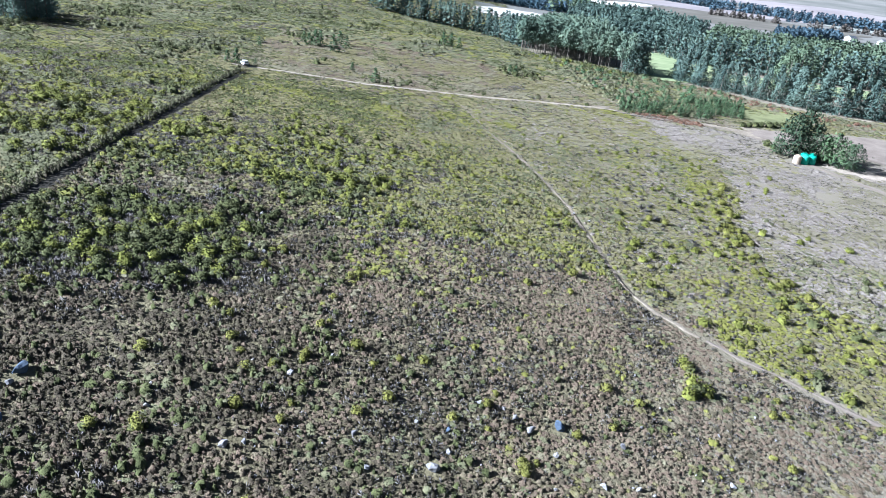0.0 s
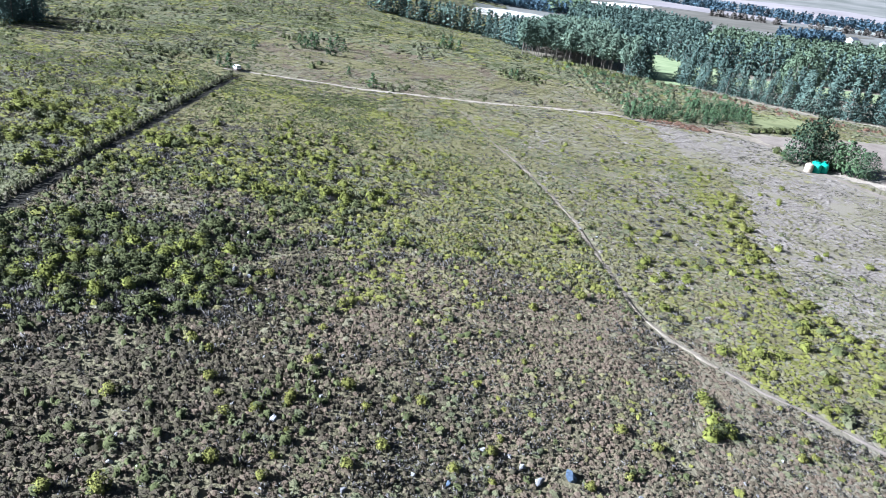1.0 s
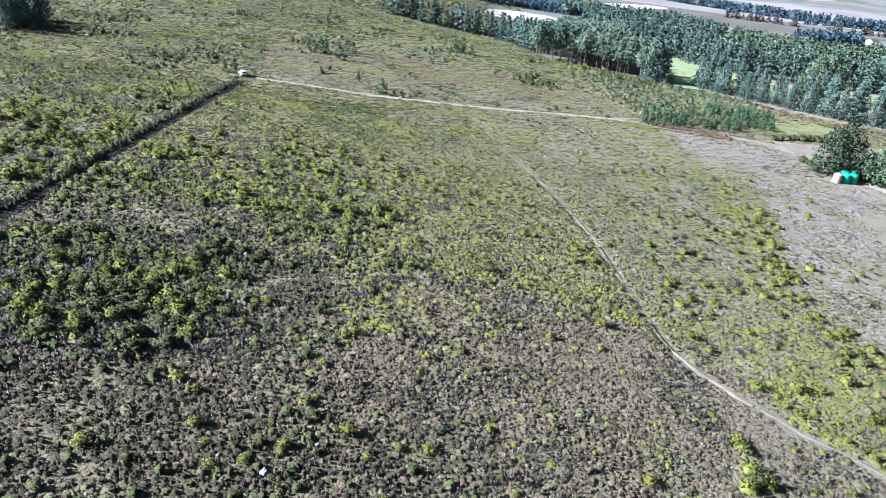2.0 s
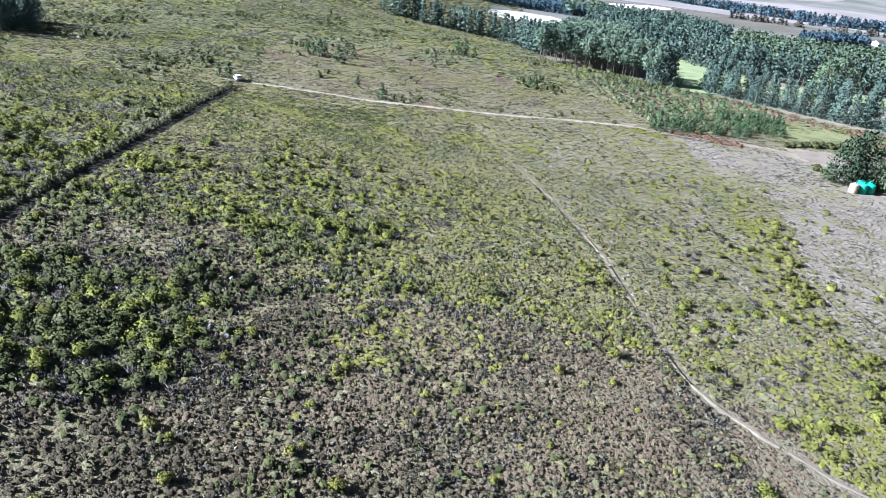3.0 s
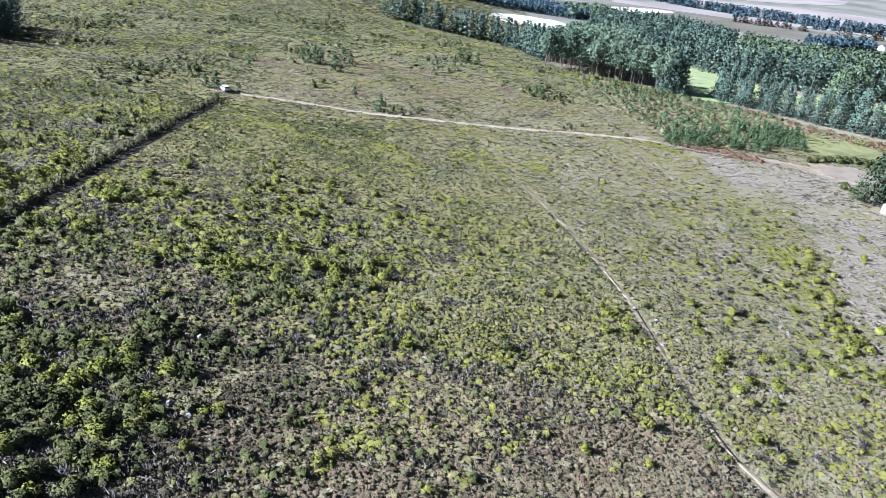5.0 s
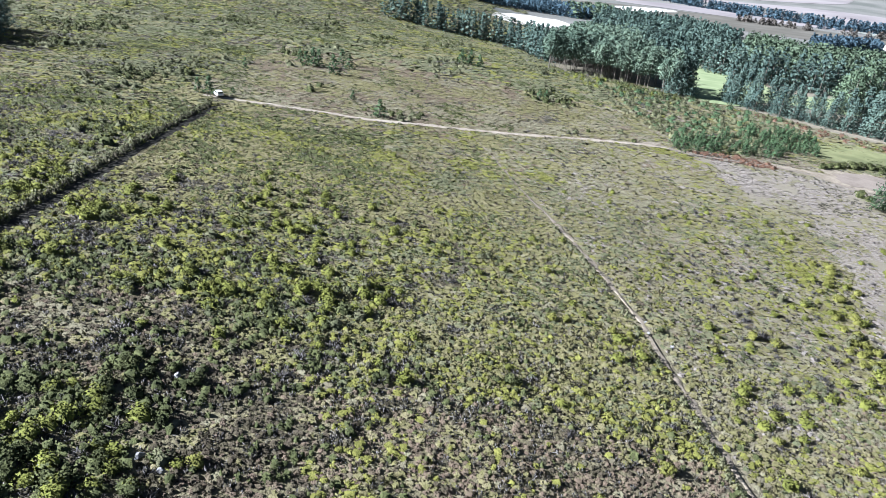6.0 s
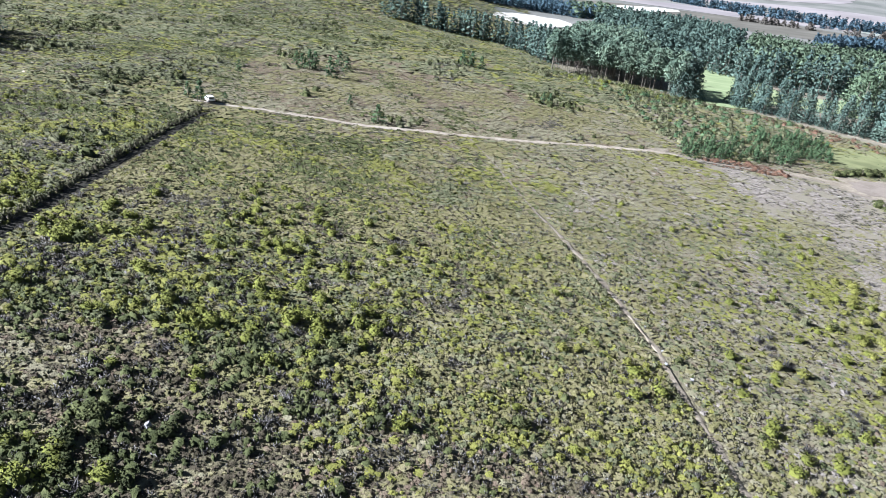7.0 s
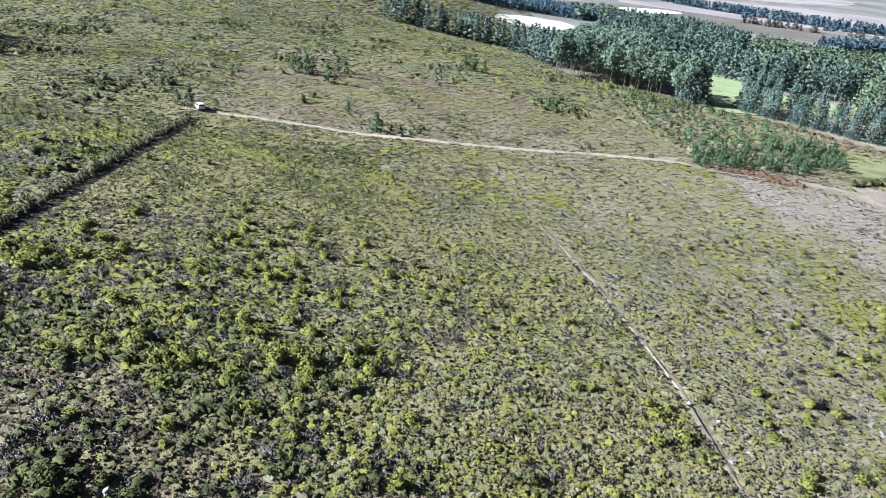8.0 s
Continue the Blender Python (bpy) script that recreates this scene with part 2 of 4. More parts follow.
def strip(name, line, width, material, lift=0.07, ragged=0.25, seed=0, parent=None):
    """A worn strip along a line on the ground, with uneven edges."""
    pts = np.array(line, float)
    d = np.r_[0, np.cumsum(np.hypot(*np.diff(pts, axis=0).T))]
    s = np.arange(0, d[-1], 0.8)
    c = np.stack([np.interp(s, d, pts[:, 0]), np.interp(s, d, pts[:, 1])], 1)
    for _ in range(6):
        c[1:-1] = (c[:-2] + 2 * c[1:-1] + c[2:]) / 4
    t = np.gradient(c, axis=0)
    nrm = np.stack([-t[:, 1], t[:, 0]], 1) / np.hypot(*t.T)[:, None]
    c = c + nrm * ((patchy(c[:, 0], c[:, 1], 9, seed) - 0.5) * width * 0.7)[:, None]
    rows = []
    for k in range(5):
        f = k / 4 - 0.5
        jag = (patchy(c[:, 0] * 1.0, c[:, 1], 1.6, seed + k + 1) - 0.5) * 2 * ragged * width * (abs(f) > 0.4)
        xy = c + nrm * (f * width + jag * np.sign(f))[:, None]
        rows.append(np.c_[xy, land(*xy.T) + lift - 0.05 * (abs(f) > 0.4)])
    v = np.stack(rows, 1).reshape(-1, 3)
    n = len(c)
    q = [(5 * i + k, 5 * i + 5 + k, 5 * i + 6 + k, 5 * i + 1 + k) for i in range(n - 1) for k in range(4)]
    return soup(name, v, np.array(q)[:, ::-1], material, parent, True)


def blot(name, cx, cy, rx, ry, material, turn=0.0, lift=0.1, ragged=0.12, seed=0, rings=8, sides=64):
    """A flat patch of other ground with an uneven outline, draped on the land."""
    v, f = [(cx, cy, 0)], []
    for r in range(1, rings + 1):
        for k in range(sides):
            a = 2 * math.pi * k / sides
            jag = 1 + ragged * 2 * (float(patchy(math.cos(a) * 3, math.sin(a) * 3, 1.0, seed)) - 0.5)
            x, y = rx * r / rings * jag * math.cos(a), ry * r / rings * jag * math.sin(a)
            v.append((cx + x * math.cos(turn) - y * math.sin(turn), cy + x * math.sin(turn) + y * math.cos(turn), 0))
    v = np.array(v)
    v[:, 2] = land(v[:, 0], v[:, 1]) + lift
    for k in range(sides):
        j = (k + 1) % sides
        f.append((0, 1 + k, 1 + j, 0))
    quads = [(1 + r * sides + k, 1 + (r + 1) * sides + k, 1 + (r + 1) * sides + (k + 1) % sides, 1 + r * sides + (k + 1) % sides) for r in range(rings - 1) for k in range(sides)]
    tris = [(a, b, c) for a, b, c, _ in f] + [t for a, b, c, d in quads for t in ((a, b, c), (a, c, d))]
    return tagged(soup(name, v, tris, material, None, True), kind="structure")


# ---------------------------------------------------------------- ground
def axis(lo, hi, step, reach_lo, reach_hi):
    mid = list(np.arange(lo, hi + step, step))
    a, s = lo, step
    while a > reach_lo:
        s *= 1.18
        a -= s
        mid.insert(0, a)
    a, s = mid[-1], step
    while a < reach_hi:
        s *= 1.18
        a += s
        mid.append(a)
    return np.array(mid)


gx, gy = axis(-170, 170, 2.5, -4600, 4600), axis(20, 340, 2.5, -3000, 4700)
GX, GY = np.meshgrid(gx, gy)
gv = np.stack([GX, GY, land(GX, GY)], -1).reshape(-1, 3)
i, j = np.meshgrid(np.arange(len(gx) - 1), np.arange(len(gy) - 1))
a = (j * len(gx) + i).ravel()
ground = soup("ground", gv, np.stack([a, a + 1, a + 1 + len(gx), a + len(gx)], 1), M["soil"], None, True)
tagged(ground, "sandy brown soil of a scrub-covered hillside", "ground", kind="structure")

# the lines of the plan
STONES = ((-31.3, 41.7, 1.9), (-31.4, 40, 1.1), (-30, 36.5, 1.3), (-21.3, 40.6, .9), (-12.1, 47.9, 1.1), (-9.1, 51.6, .7), (-14.7, 38.3, 1.2), (4.7, 49.2, .9), (6.9, 49, .8),
                 (7.9, 48, 1.1), (9.2, 46.8, 1.2), (12, 48, 1.8), (1, 40.2, 1.7), (2, 44.8, .8), (2.2, 42.3, .8), (11.3, 44.3, .9), (17.6, 47, 1.0), (-5.6, 42.3, .8), (-4, 38.9, .8), (-0.7, 45, .7),
                 (-15, 55.2, .6), (15, 41.8, 1.0), (18, 42.3, .9), (26.8, 44.7, .9), (-13.4, 39, .8), (-22, 68.8, 1.1), (-20.2, 68, 1.0), (-23.2, 77.5, 1.2))
TRACK = [(-56, 164), (-53.5, 164.4), (-48.5, 165.6), (-40.7, 167.4), (-32.5, 168.6), (-26, 169.7), (-18.9, 171.9), (-11.4, 174.6), (-4.5, 177), (2.4, 179.3), (11.8, 183.2), (22, 187.7), (31.2, 191.1), (39.5, 193.9), (45.5, 193.6)]
FOOTPATH = [(-3.4, 177), (2.1, 161), (6, 146.5), (8.6, 138.5), (12.2, 128.5), (14.6, 121.6), (16.9, 113.6), (19.3, 104.7), (20.6, 98.4), (21.5, 92.8), (22.3, 88), (23.2, 82.8), (24.2, 77.6), (25.7, 74.4), (28.6, 70.8), (32, 68.3), (34.6, 65.6), (38, 64), (41, 61.9), (43.4, 60.1), (52, 55), (62, 50)]
BREAK = [(-47.5, 40), (-48, 65), (-48.3, 97), (-49.2, 125), (-50.7, 157)]
GRAVEL = [(45.5, 193.6), (52, 191.5), (71, 191.5), (80, 187), (85, 179), (86, 170), (88, 157), (97, 142), (108, 128)]
tagged(strip("track", TRACK, 1.8, M["pale_sand"], seed=1, ragged=0.4), "pale sandy vehicle track through the scrub", "track", kind="structure")
tagged(strip("footpath", FOOTPATH[:5], 0.4, M["gravel"], seed=12, ragged=0.7), "narrow worn sandy footpath fading into grass", "path", kind="structure")
tagged(strip("footpath", FOOTPATH[4:16], 0.7, M["sand_track"], seed=2, ragged=0.7), "narrow worn sandy footpath", "path", kind="structure")
tagged(strip("footpath", FOOTPATH[15:], 0.45, M["gravel"], seed=22, ragged=0.9), "narrow worn sandy footpath through low scrub", "path", kind="structure")
tagged(strip("firebreak", BREAK, 1.55, M["shaded_soil"], seed=3), "cleared strip of bare soil straight through the scrub, shade put into its colour", "firebreak", kind="structure")
tagged(strip("footpath", GRAVEL[:4], 0.7, M["gravel"], seed=5, ragged=0.5), "faint worn path through dry bracken", "path", kind="structure")
tagged(strip("sandy_verge", [(69, 193), (75, 192), (80, 189.5), (85, 188)], 3.4, M["sand_track"], seed=15, ragged=0.6), "pale sandy verge leading to a dry basin", "verge", kind="structure")
tagged(strip("gravel_road", GRAVEL[3:], 1.5, M["gravel"], seed=4, ragged=0.5), "pale gravel road past the water tanks", "road", kind="structure")

# ---------------------------------------------------------------- shrubs: loose leaves and twigs, many small pieces each
def unit(a):
    return a / np.linalg.norm(a, axis=-1, keepdims=True)


def leaf_faces(rng, c, face, size):
    """Small pointed leaf sprays at the places c, each lying roughly across its own direction."""
    p = unit(np.cross(face, rng.normal(0, 1, c.shape))) * size
    q = np.cross(unit(face), p) * 0.8
    return np.stack([c + p * 1.3, c - p * 0.6 + q, c - p * 0.6 - q], 1)


def tufts(rng, n, kind, leaf=1.0, up=0.3):
    """n triangles of one shrub, about 1 m across and 1 m high, and the way that each one's leaves face."""
    az = rng.uniform(0, 2 * math.pi, n)
    if kind == "puff":
        lobes = rng.randint(4, 7)
        la = 2 * math.pi * (np.arange(lobes) + rng.uniform(-0.3, 0.3, lobes)) / lobes
        lr = rng.uniform(0.16, 0.30, lobes)
        lc = np.stack([lr * np.cos(la), lr * np.sin(la), rng.uniform(0.26, 0.52, lobes)], 1)
        lc[0] = rng.uniform(-0.06, 0.06), rng.uniform(-0.06, 0.06), rng.uniform(0.5, 0.62)
        size = rng.uniform(0.20, 0.31, lobes)
        k = rng.randint(0, lobes, n)
        h = rng.uniform(-0.35, 1, n)
        w = np.sqrt(1 - h * h)
        out = np.stack([np.cos(az) * w, np.sin(az) * w, h], 1)
        c = lc[k] + out * size[k][:, None] * rng.uniform(0.75, 1.2, n)[:, None]
        c[:, 2] = np.maximum(c[:, 2], 0.02)
        whole = unit(c - [0, 0, 0.15])
        facing = unit(0.55 * out + 0.5 * whole + [0, 0, up] + rng.normal(0, 0.18, (n, 3)))
        t = leaf_faces(rng, c, unit(out + rng.normal(0, 0.6, (n, 3))), leaf * 0.125 * rng.uniform(0.6, 1.35, n)[:, None])
        return t, facing
    tall = kind == "reed"
    el = rng.uniform(0.9, 1.5, n) if tall else rng.uniform(0.25, 1.35, n)
    way = np.stack([np.cos(az) * np.cos(el), np.sin(az) * np.cos(el), np.sin(el)], 1)
    root = np.stack([rng.uniform(-0.32, 0.32, n), rng.uniform(-0.32, 0.32, n), 0 * az], 1) * (1.0 if tall else 0.6)
    long = rng.uniform(0.55, 1.0, n)[:, None] * (0.95 if tall else 0.62)
    side = unit(np.cross(way, rng.normal(0, 1, (n, 3))))
    w = rng.uniform(0.5, 1.2, n)[:, None] * {"reed": 0.07, "spray": 0.055, "twig": 0.03}[kind]
    facing = unit(way * [1, 1, 0.3] + [0, 0, 0.35] + rng.normal(0, 0.25, (n, 3)))
    if kind == "spray":
        return np.stack([root, root + way * long + side * w, root + way * long * 0.9 - side * w], 1), facing
    return np.stack([root - side * w, root + side * w, root + way * long], 1), facing


def hump(rng, sides, rings):
    """The leafy mass inside one shrub: an uneven low dome, about 1 m across."""
    v, f = [(rng.uniform(-0.1, 0.1), rng.uniform(-0.1, 0.1), rng.uniform(0.6, 0.88))], []
    for r in range(1, rings + 1):
        for k in range(sides):
            a_ = 2 * math.pi * (k + rng.uniform(-0.35, 0.35)) / sides
            w = (0.32 if r < rings else 0.46) * rng.uniform(0.65, 1.28)
            z = rng.uniform(0.34, 0.7) if r < rings else 0.0
            v.append((w * math.cos(a_), w * math.sin(a_), z))
    for k in range(sides):
        f.append((0, 1 + k, 1 + (k + 1) % sides))
        if rings == 2:
            i0, i1, j0, j1 = 1 + k, 1 + (k + 1) % sides, 1 + sides + k, 1 + sides + (k + 1) % sides
            f += [(i0, j0, j1), (i0, j1, i1)]
    return np.array(v), np.array(f)


def plant(name, kind, n, xy, wide, high, material, seed, variants=8, sink=0.0, core=1, leaf=1.0, leafy=False, up=0.3):
    """Many plants of one kind as one mesh: a lumpy mass and n small leaf faces each, turned and sized one by one."""
    rng = np.random.RandomState(seed)
    N = len(xy)
    k = rng.randint(0, variants, N)
    turn = rng.uniform(0, 2 * math.pi, N)
    c, s_ = np.cos(turn)[:, None], np.sin(turn)[:, None]
    wide, high, base = np.asarray(wide)[:, None], np.asarray(high)[:, None], (land(xy[:, 0], xy[:, 1]) - sink)[:, None]

    def laid(t):
        x, y, z = t[..., 0], t[..., 1], t[..., 2]
        return np.stack([(x * c - y * s_) * wide + xy[:, :1], (x * s_ + y * c) * wide + xy[:, 1:], z * high + base], -1).reshape(-1, 3)

    def faced(t):
        x, y, z = t[..., 0], t[..., 1], t[..., 2]
        return unit(np.stack([(x * c - y * s_) / wide, (x * s_ + y * c) / wide, z / high], -1).reshape(-1, 3))

    made = [tufts(rng, n, kind, leaf, up) for _ in range(variants)]
    leaves = np.stack([m[0].reshape(-1, 3) for m in made])
    v, nv = laid(leaves[k]), faced(np.stack([np.repeat(m[1], 3, 0) for m in made])[k])
    f = np.arange(len(v)).reshape(-1, 3)
    if core:
        humps = [hump(rng, 5, core) for _ in range(variants)]
        hv, hf = np.stack([h[0] for h in humps]), humps[0][1]
        hv = hv * [0.87, 0.87, {"reed": 0.5, "spray": 0.5}.get(kind, 0.76)]
        f = np.r_[f, (hf[None] + (len(v) + np.arange(N) * hv.shape[1])[:, None, None]).reshape(-1, 3)]
        v, nv = np.r_[v, laid(hv[k])], np.r_[nv, faced(unit(hv + [0, 0, up] + rng.normal(0, 0.14, hv.shape))[k])]
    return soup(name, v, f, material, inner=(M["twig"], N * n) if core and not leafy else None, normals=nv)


FY = np.array(FOOTPATH)[::-1]
TX = np.array(TRACK)


def near_line(x, y, line, width):
    p = np.array(line, float)
    d = np.r_[0, np.cumsum(np.hypot(*np.diff(p, axis=0).T))]
    s_ = np.arange(0, d[-1], 1.0)
    q = np.stack([np.interp(s_, d, p[:, 0]), np.interp(s_, d, p[:, 1])], 1)
    out = np.zeros(len(x), bool)
    for k in range(0, len(q), 1):
        out |= (x - q[k, 0]) ** 2 + (y - q[k, 1]) ** 2 < width * width
    return out


def ell(x, y, cx, cy, rx, ry):
    return ((x - cx) / rx) ** 2 + ((y - cy) / ry) ** 2 < 1


def heath_edge(x):
    """How far the low brown heath reaches, west of the footpath."""
    return np.interp(x, [-48, -40, -32, -26, -22, -18, -14, -10, -6, 1, 9, 16, 24], [66, 68, 71, 72.5, 76.5, 82, 79, 75, 78, 81.5, 82, 79, 79])


def grey_edge(y):
    """Where the olive scrub gives way to pale grey heath, east of the footpath."""
    return np.interp(y, [60, 71, 77, 81, 89, 98, 109, 128, 141, 150, 158, 168, 178, 193], [70, 62, 58.5, 54.5, 50.4, 47.5, 51, 55.5, 60, 59, 53.5, 52.8, 51.6, 54])


SPECIES = ["heath", "olive_heath", "yellow", "dark", "restio", "tan", "dead", "grey_heath", "russet", "reeds", "hill_green"]


def mix_of(x, y):
    """For each spot, how likely each kind of plant is there."""
    n = len(x)
    wob = (patchy(x, y, 9, 3) - 0.5) * 10
    xw, yw = x + wob, y + (patchy(x, y, 9, 4) - 0.5) * 10
    W = np.zeros((n, len(SPECIES)))

    def put(mask, **kw):
        W[mask] = 0
        for k, v in kw.items():
            W[mask, SPECIES.index(k)] = v

    path_x = np.interp(y, FY[:, 1], FY[:, 0])
    right = x > path_x
    put(np.ones(n, bool), restio=.36, hill_green=.14, yellow=.12, reeds=.09, heath=.06, olive_heath=.04, dead=.08, dark=.06, tan=.05)
    put((xw < -14) & ~right, yellow=.15, dark=.17, restio=.37, reeds=.05, dead=.09, heath=.07, olive_heath=.06, tan=.04)
    put((xw < -12) & ~right & (yw < 112), yellow=.17, dark=.15, restio=.26, hill_green=.20, dead=.13, olive_heath=.09)
    gb = heath_edge(x)
    put(~right & (xw > -15) & (yw < 120), restio=.38, yellow=.26, hill_green=.12, reeds=.07, dead=.07, dark=.05, tan=.05)
    put(~right & (yw < gb + 3), restio=.30, heath=.34, olive_heath=.04, yellow=.11, dark=.04, dead=.11, tan=.06)
    put(~right & (yw < gb - 1), restio=.19, heath=.40, olive_heath=.17, yellow=.06, dark=.02, dead=.10, tan=.06)
    put(~right & (yw < gb - 8 - 5 * patchy(x, y, 5, 9)), heath=.66, olive_heath=.15, tan=.03, restio=.04, hill_green=.02, dead=.075, dark=.015, yellow=.01)
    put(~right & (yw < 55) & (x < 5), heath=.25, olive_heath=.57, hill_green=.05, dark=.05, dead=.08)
    put(~right & (x > 8) & (yw < 76), heath=.64, olive_heath=.12, restio=.07, hill_green=.03, dead=.09, tan=.03, yellow=.01, dark=.01)
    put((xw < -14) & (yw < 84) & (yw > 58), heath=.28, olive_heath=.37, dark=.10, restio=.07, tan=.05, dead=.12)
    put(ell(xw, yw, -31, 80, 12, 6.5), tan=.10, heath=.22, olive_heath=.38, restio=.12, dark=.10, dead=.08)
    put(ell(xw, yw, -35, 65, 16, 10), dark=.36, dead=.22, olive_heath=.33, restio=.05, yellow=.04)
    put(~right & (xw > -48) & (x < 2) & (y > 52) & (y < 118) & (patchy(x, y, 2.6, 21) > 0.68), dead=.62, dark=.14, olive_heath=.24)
    put(right & (y < 300), tan=.29, restio=.30, hill_green=.08, reeds=.06, heath=.06, grey_heath=.06, yellow=.065, dead=.07, dark=.01)
    put(right & (y < 74) & (x < 36), heath=.72, restio=.08, tan=.05, dead=.11, yellow=.02, dark=.02)
    edge = grey_edge(y)
    put(right & (np.abs(xw - edge + 4) < 4) & (y < 150), yellow=.2, restio=.34, tan=.2, dead=.1, heath=.1, dark=.06)
    put(right & (y < 88) & (x > 34) & (xw < edge), yellow=.22, restio=.34, tan=.12, dead=.12, heath=.12, hill_green=.08)
    grey = right & (x + (patchy(x, y, 3, 6) - 0.5) * 7 + (patchy(x, y, 12, 8) - 0.5) * 5 > edge) & (y < 192)
    put(grey, grey_heath=.70, tan=.15, restio=.07, dead=.08)
    put(grey & (yw < 100), grey_heath=.44, dead=.22, hill_green=.16, restio=.10, tan=.08)
    put(x < -50.5, restio=.20, hill_green=.26, yellow=.17, dark=.17, olive_heath=.08, dead=.12)
    put((x < -50.5) & (patchy(x, y, 30, 9) > 0.55), dead=.3, olive_heath=.18, dark=.19, restio=.2, yellow=.13)
    north = y > np.interp(x, TX[:, 0], TX[:, 1])
    put(north & (x > -62), tan=.24, restio=.28, heath=.36, dead=.07, dark=.05)
    put(north & (yw > 236 - 0.1 * x) & (x < 40), hill_green=.56, restio=.16, dark=.15, heath=.05, yellow=.08)
    put((x < -62) & (yw > 150), hill_green=.40, restio=.12, yellow=.08, dark=.20, dead=.14, olive_heath=.06)
    put(north & (x > 40) & (y > 197), restio=.30, hill_green=.30, dark=.1, tan=.18, yellow=.03, heath=.09)
    put(ell(x + 0.3 * wob, y + 0.15 * wob, 61, 192.3, 13, 4.2), russet=.74, tan=.1, dead=.16)
    drift = 0.3 + 0.7 * np.maximum(x < -50.5, smooth(105, 150, y))
    for k in range(len(SPECIES)):
        W[:, k] *= np.exp(drift * (7 * (patchy(x, y, 6.5, 90 + k) - 0.5) + 4 * (patchy(x, y, 20, 110 + k) - 0.5)))
        W[:, k] *= 0.4 + 1.0 * smooth(0.25, 0.75, patchy(x, y, 6, 40 + k)) * (0.3 + 1.6 * smooth(0.2, 0.8, patchy(x, y, 22, 60 + k)))
    return W / W.sum(1, keepdims=True)


def clear_of(x, y):
    bare = near_line(x, y, BREAK, 0.85) | near_line(x, y, TRACK, 0.8) | (near_line(x, y, TRACK, 1.4) & (patchy(x, y, 2.2, 23) < 0.55)) | near_line(x, y, FOOTPATH[:4], 0.42) | near_line(x, y, FOOTPATH[3:16], 0.62) | near_line(x, y, FOOTPATH[15:], 0.42) | (near_line(x, y, FOOTPATH[3:], 0.9) & (patchy(x, y, 1.8, 24) < 0.55)) | near_line(x, y, GRAVEL[:4], 0.8) | near_line(x, y, [(71, 192.6), (76, 191.6), (85, 188)], 1.4) | near_line(x, y, GRAVEL[3:], 1.6)
    bare |= ell(x, y, 90.3, 188, 9.6, 7.6) | ell(x, y, 122, 184, 24, 20) | ell(x, y, 86, 161, 5, 3.5) | (ell(x, y, 102, 219, 13, 9.5) & (patchy(x, y, 4, 19) < 0.62)) | ell(x, y, -53.9, 165.3, 2.6, 1.5) | ell(x, y, 41.5, 195.6, 2.3, 1.1) | ell(x, y, 98, 157.5, 6.5, 3.6)
    bare |= (y > 230) & (x > np.interp(y, [225, 242, 300, 312, 372, 430, 560], [170, 118, 74, 30, 24, 16, 50]))
    bare |= (y > 420) & (x > 40)
    bare |= (((x - 42) * 0.94 + (y - 680) * 0.34) / 31) ** 2 + (((y - 680) * 0.94 - (x - 42) * 0.34) / 74) ** 2 < 1
    for rx, ry, rs in STONES:
        bare |= (x - rx) ** 2 + (y - ry) ** 2 < (0.55 * rs) ** 2
    return ~bare


# bands of ground: from y, to y, spacing of the plants, pieces a plant
BANDS = [(-40, 29, 0.8, 8), (29, 66, 0.43, 9), (66, 98, 0.46, 9), (98, 150, 0.56, 6), (150, 230, 0.8, 5), (230, 420, 1.6, 4), (420, 800, 3.6, 4)]
LOOK = dict(  # kind, width, height, least width
    heath=("puff", 1.3, 0.4, 0.4), olive_heath=("puff", 1.4, 0.46, 0.42), grey_heath=("puff", 1.5, 0.48, 0.6), tan=("puff", 2.0, 0.38, 0.45), restio=("puff", 2.1, 0.46, 0.48),
    yellow=("puff", 1.75, 0.6, 0.6), dark=("puff", 1.4, 0.85, 0.75), reeds=("reed", 1.3, 0.85, 0.7), hill_green=("puff", 2.0, 0.54, 0.58), dead=("spray", 1.3, 0.8, 0.7), russet=("puff", 1.4, 0.6, 0.7))
LABEL = dict(
    heath="low grey-brown heath covering the stony ground", olive_heath="dark olive-brown heath on stony ground", grey_heath="low pale mauve-grey heath on dry ground",
    tan="straw-coloured dry grass tussocks", restio="olive-green reedy tussocks", yellow="bright yellow-green rounded shrubs",
    dark="dark green leafy shrubs", hill_green="grey-green leafy shrubs of the upper slope", reeds="thin olive reeds standing among low shrubs", dead="bare grey dead brush", russet="russet dry bracken beside the gravel road")
spots = {k: [] for k in SPECIES}
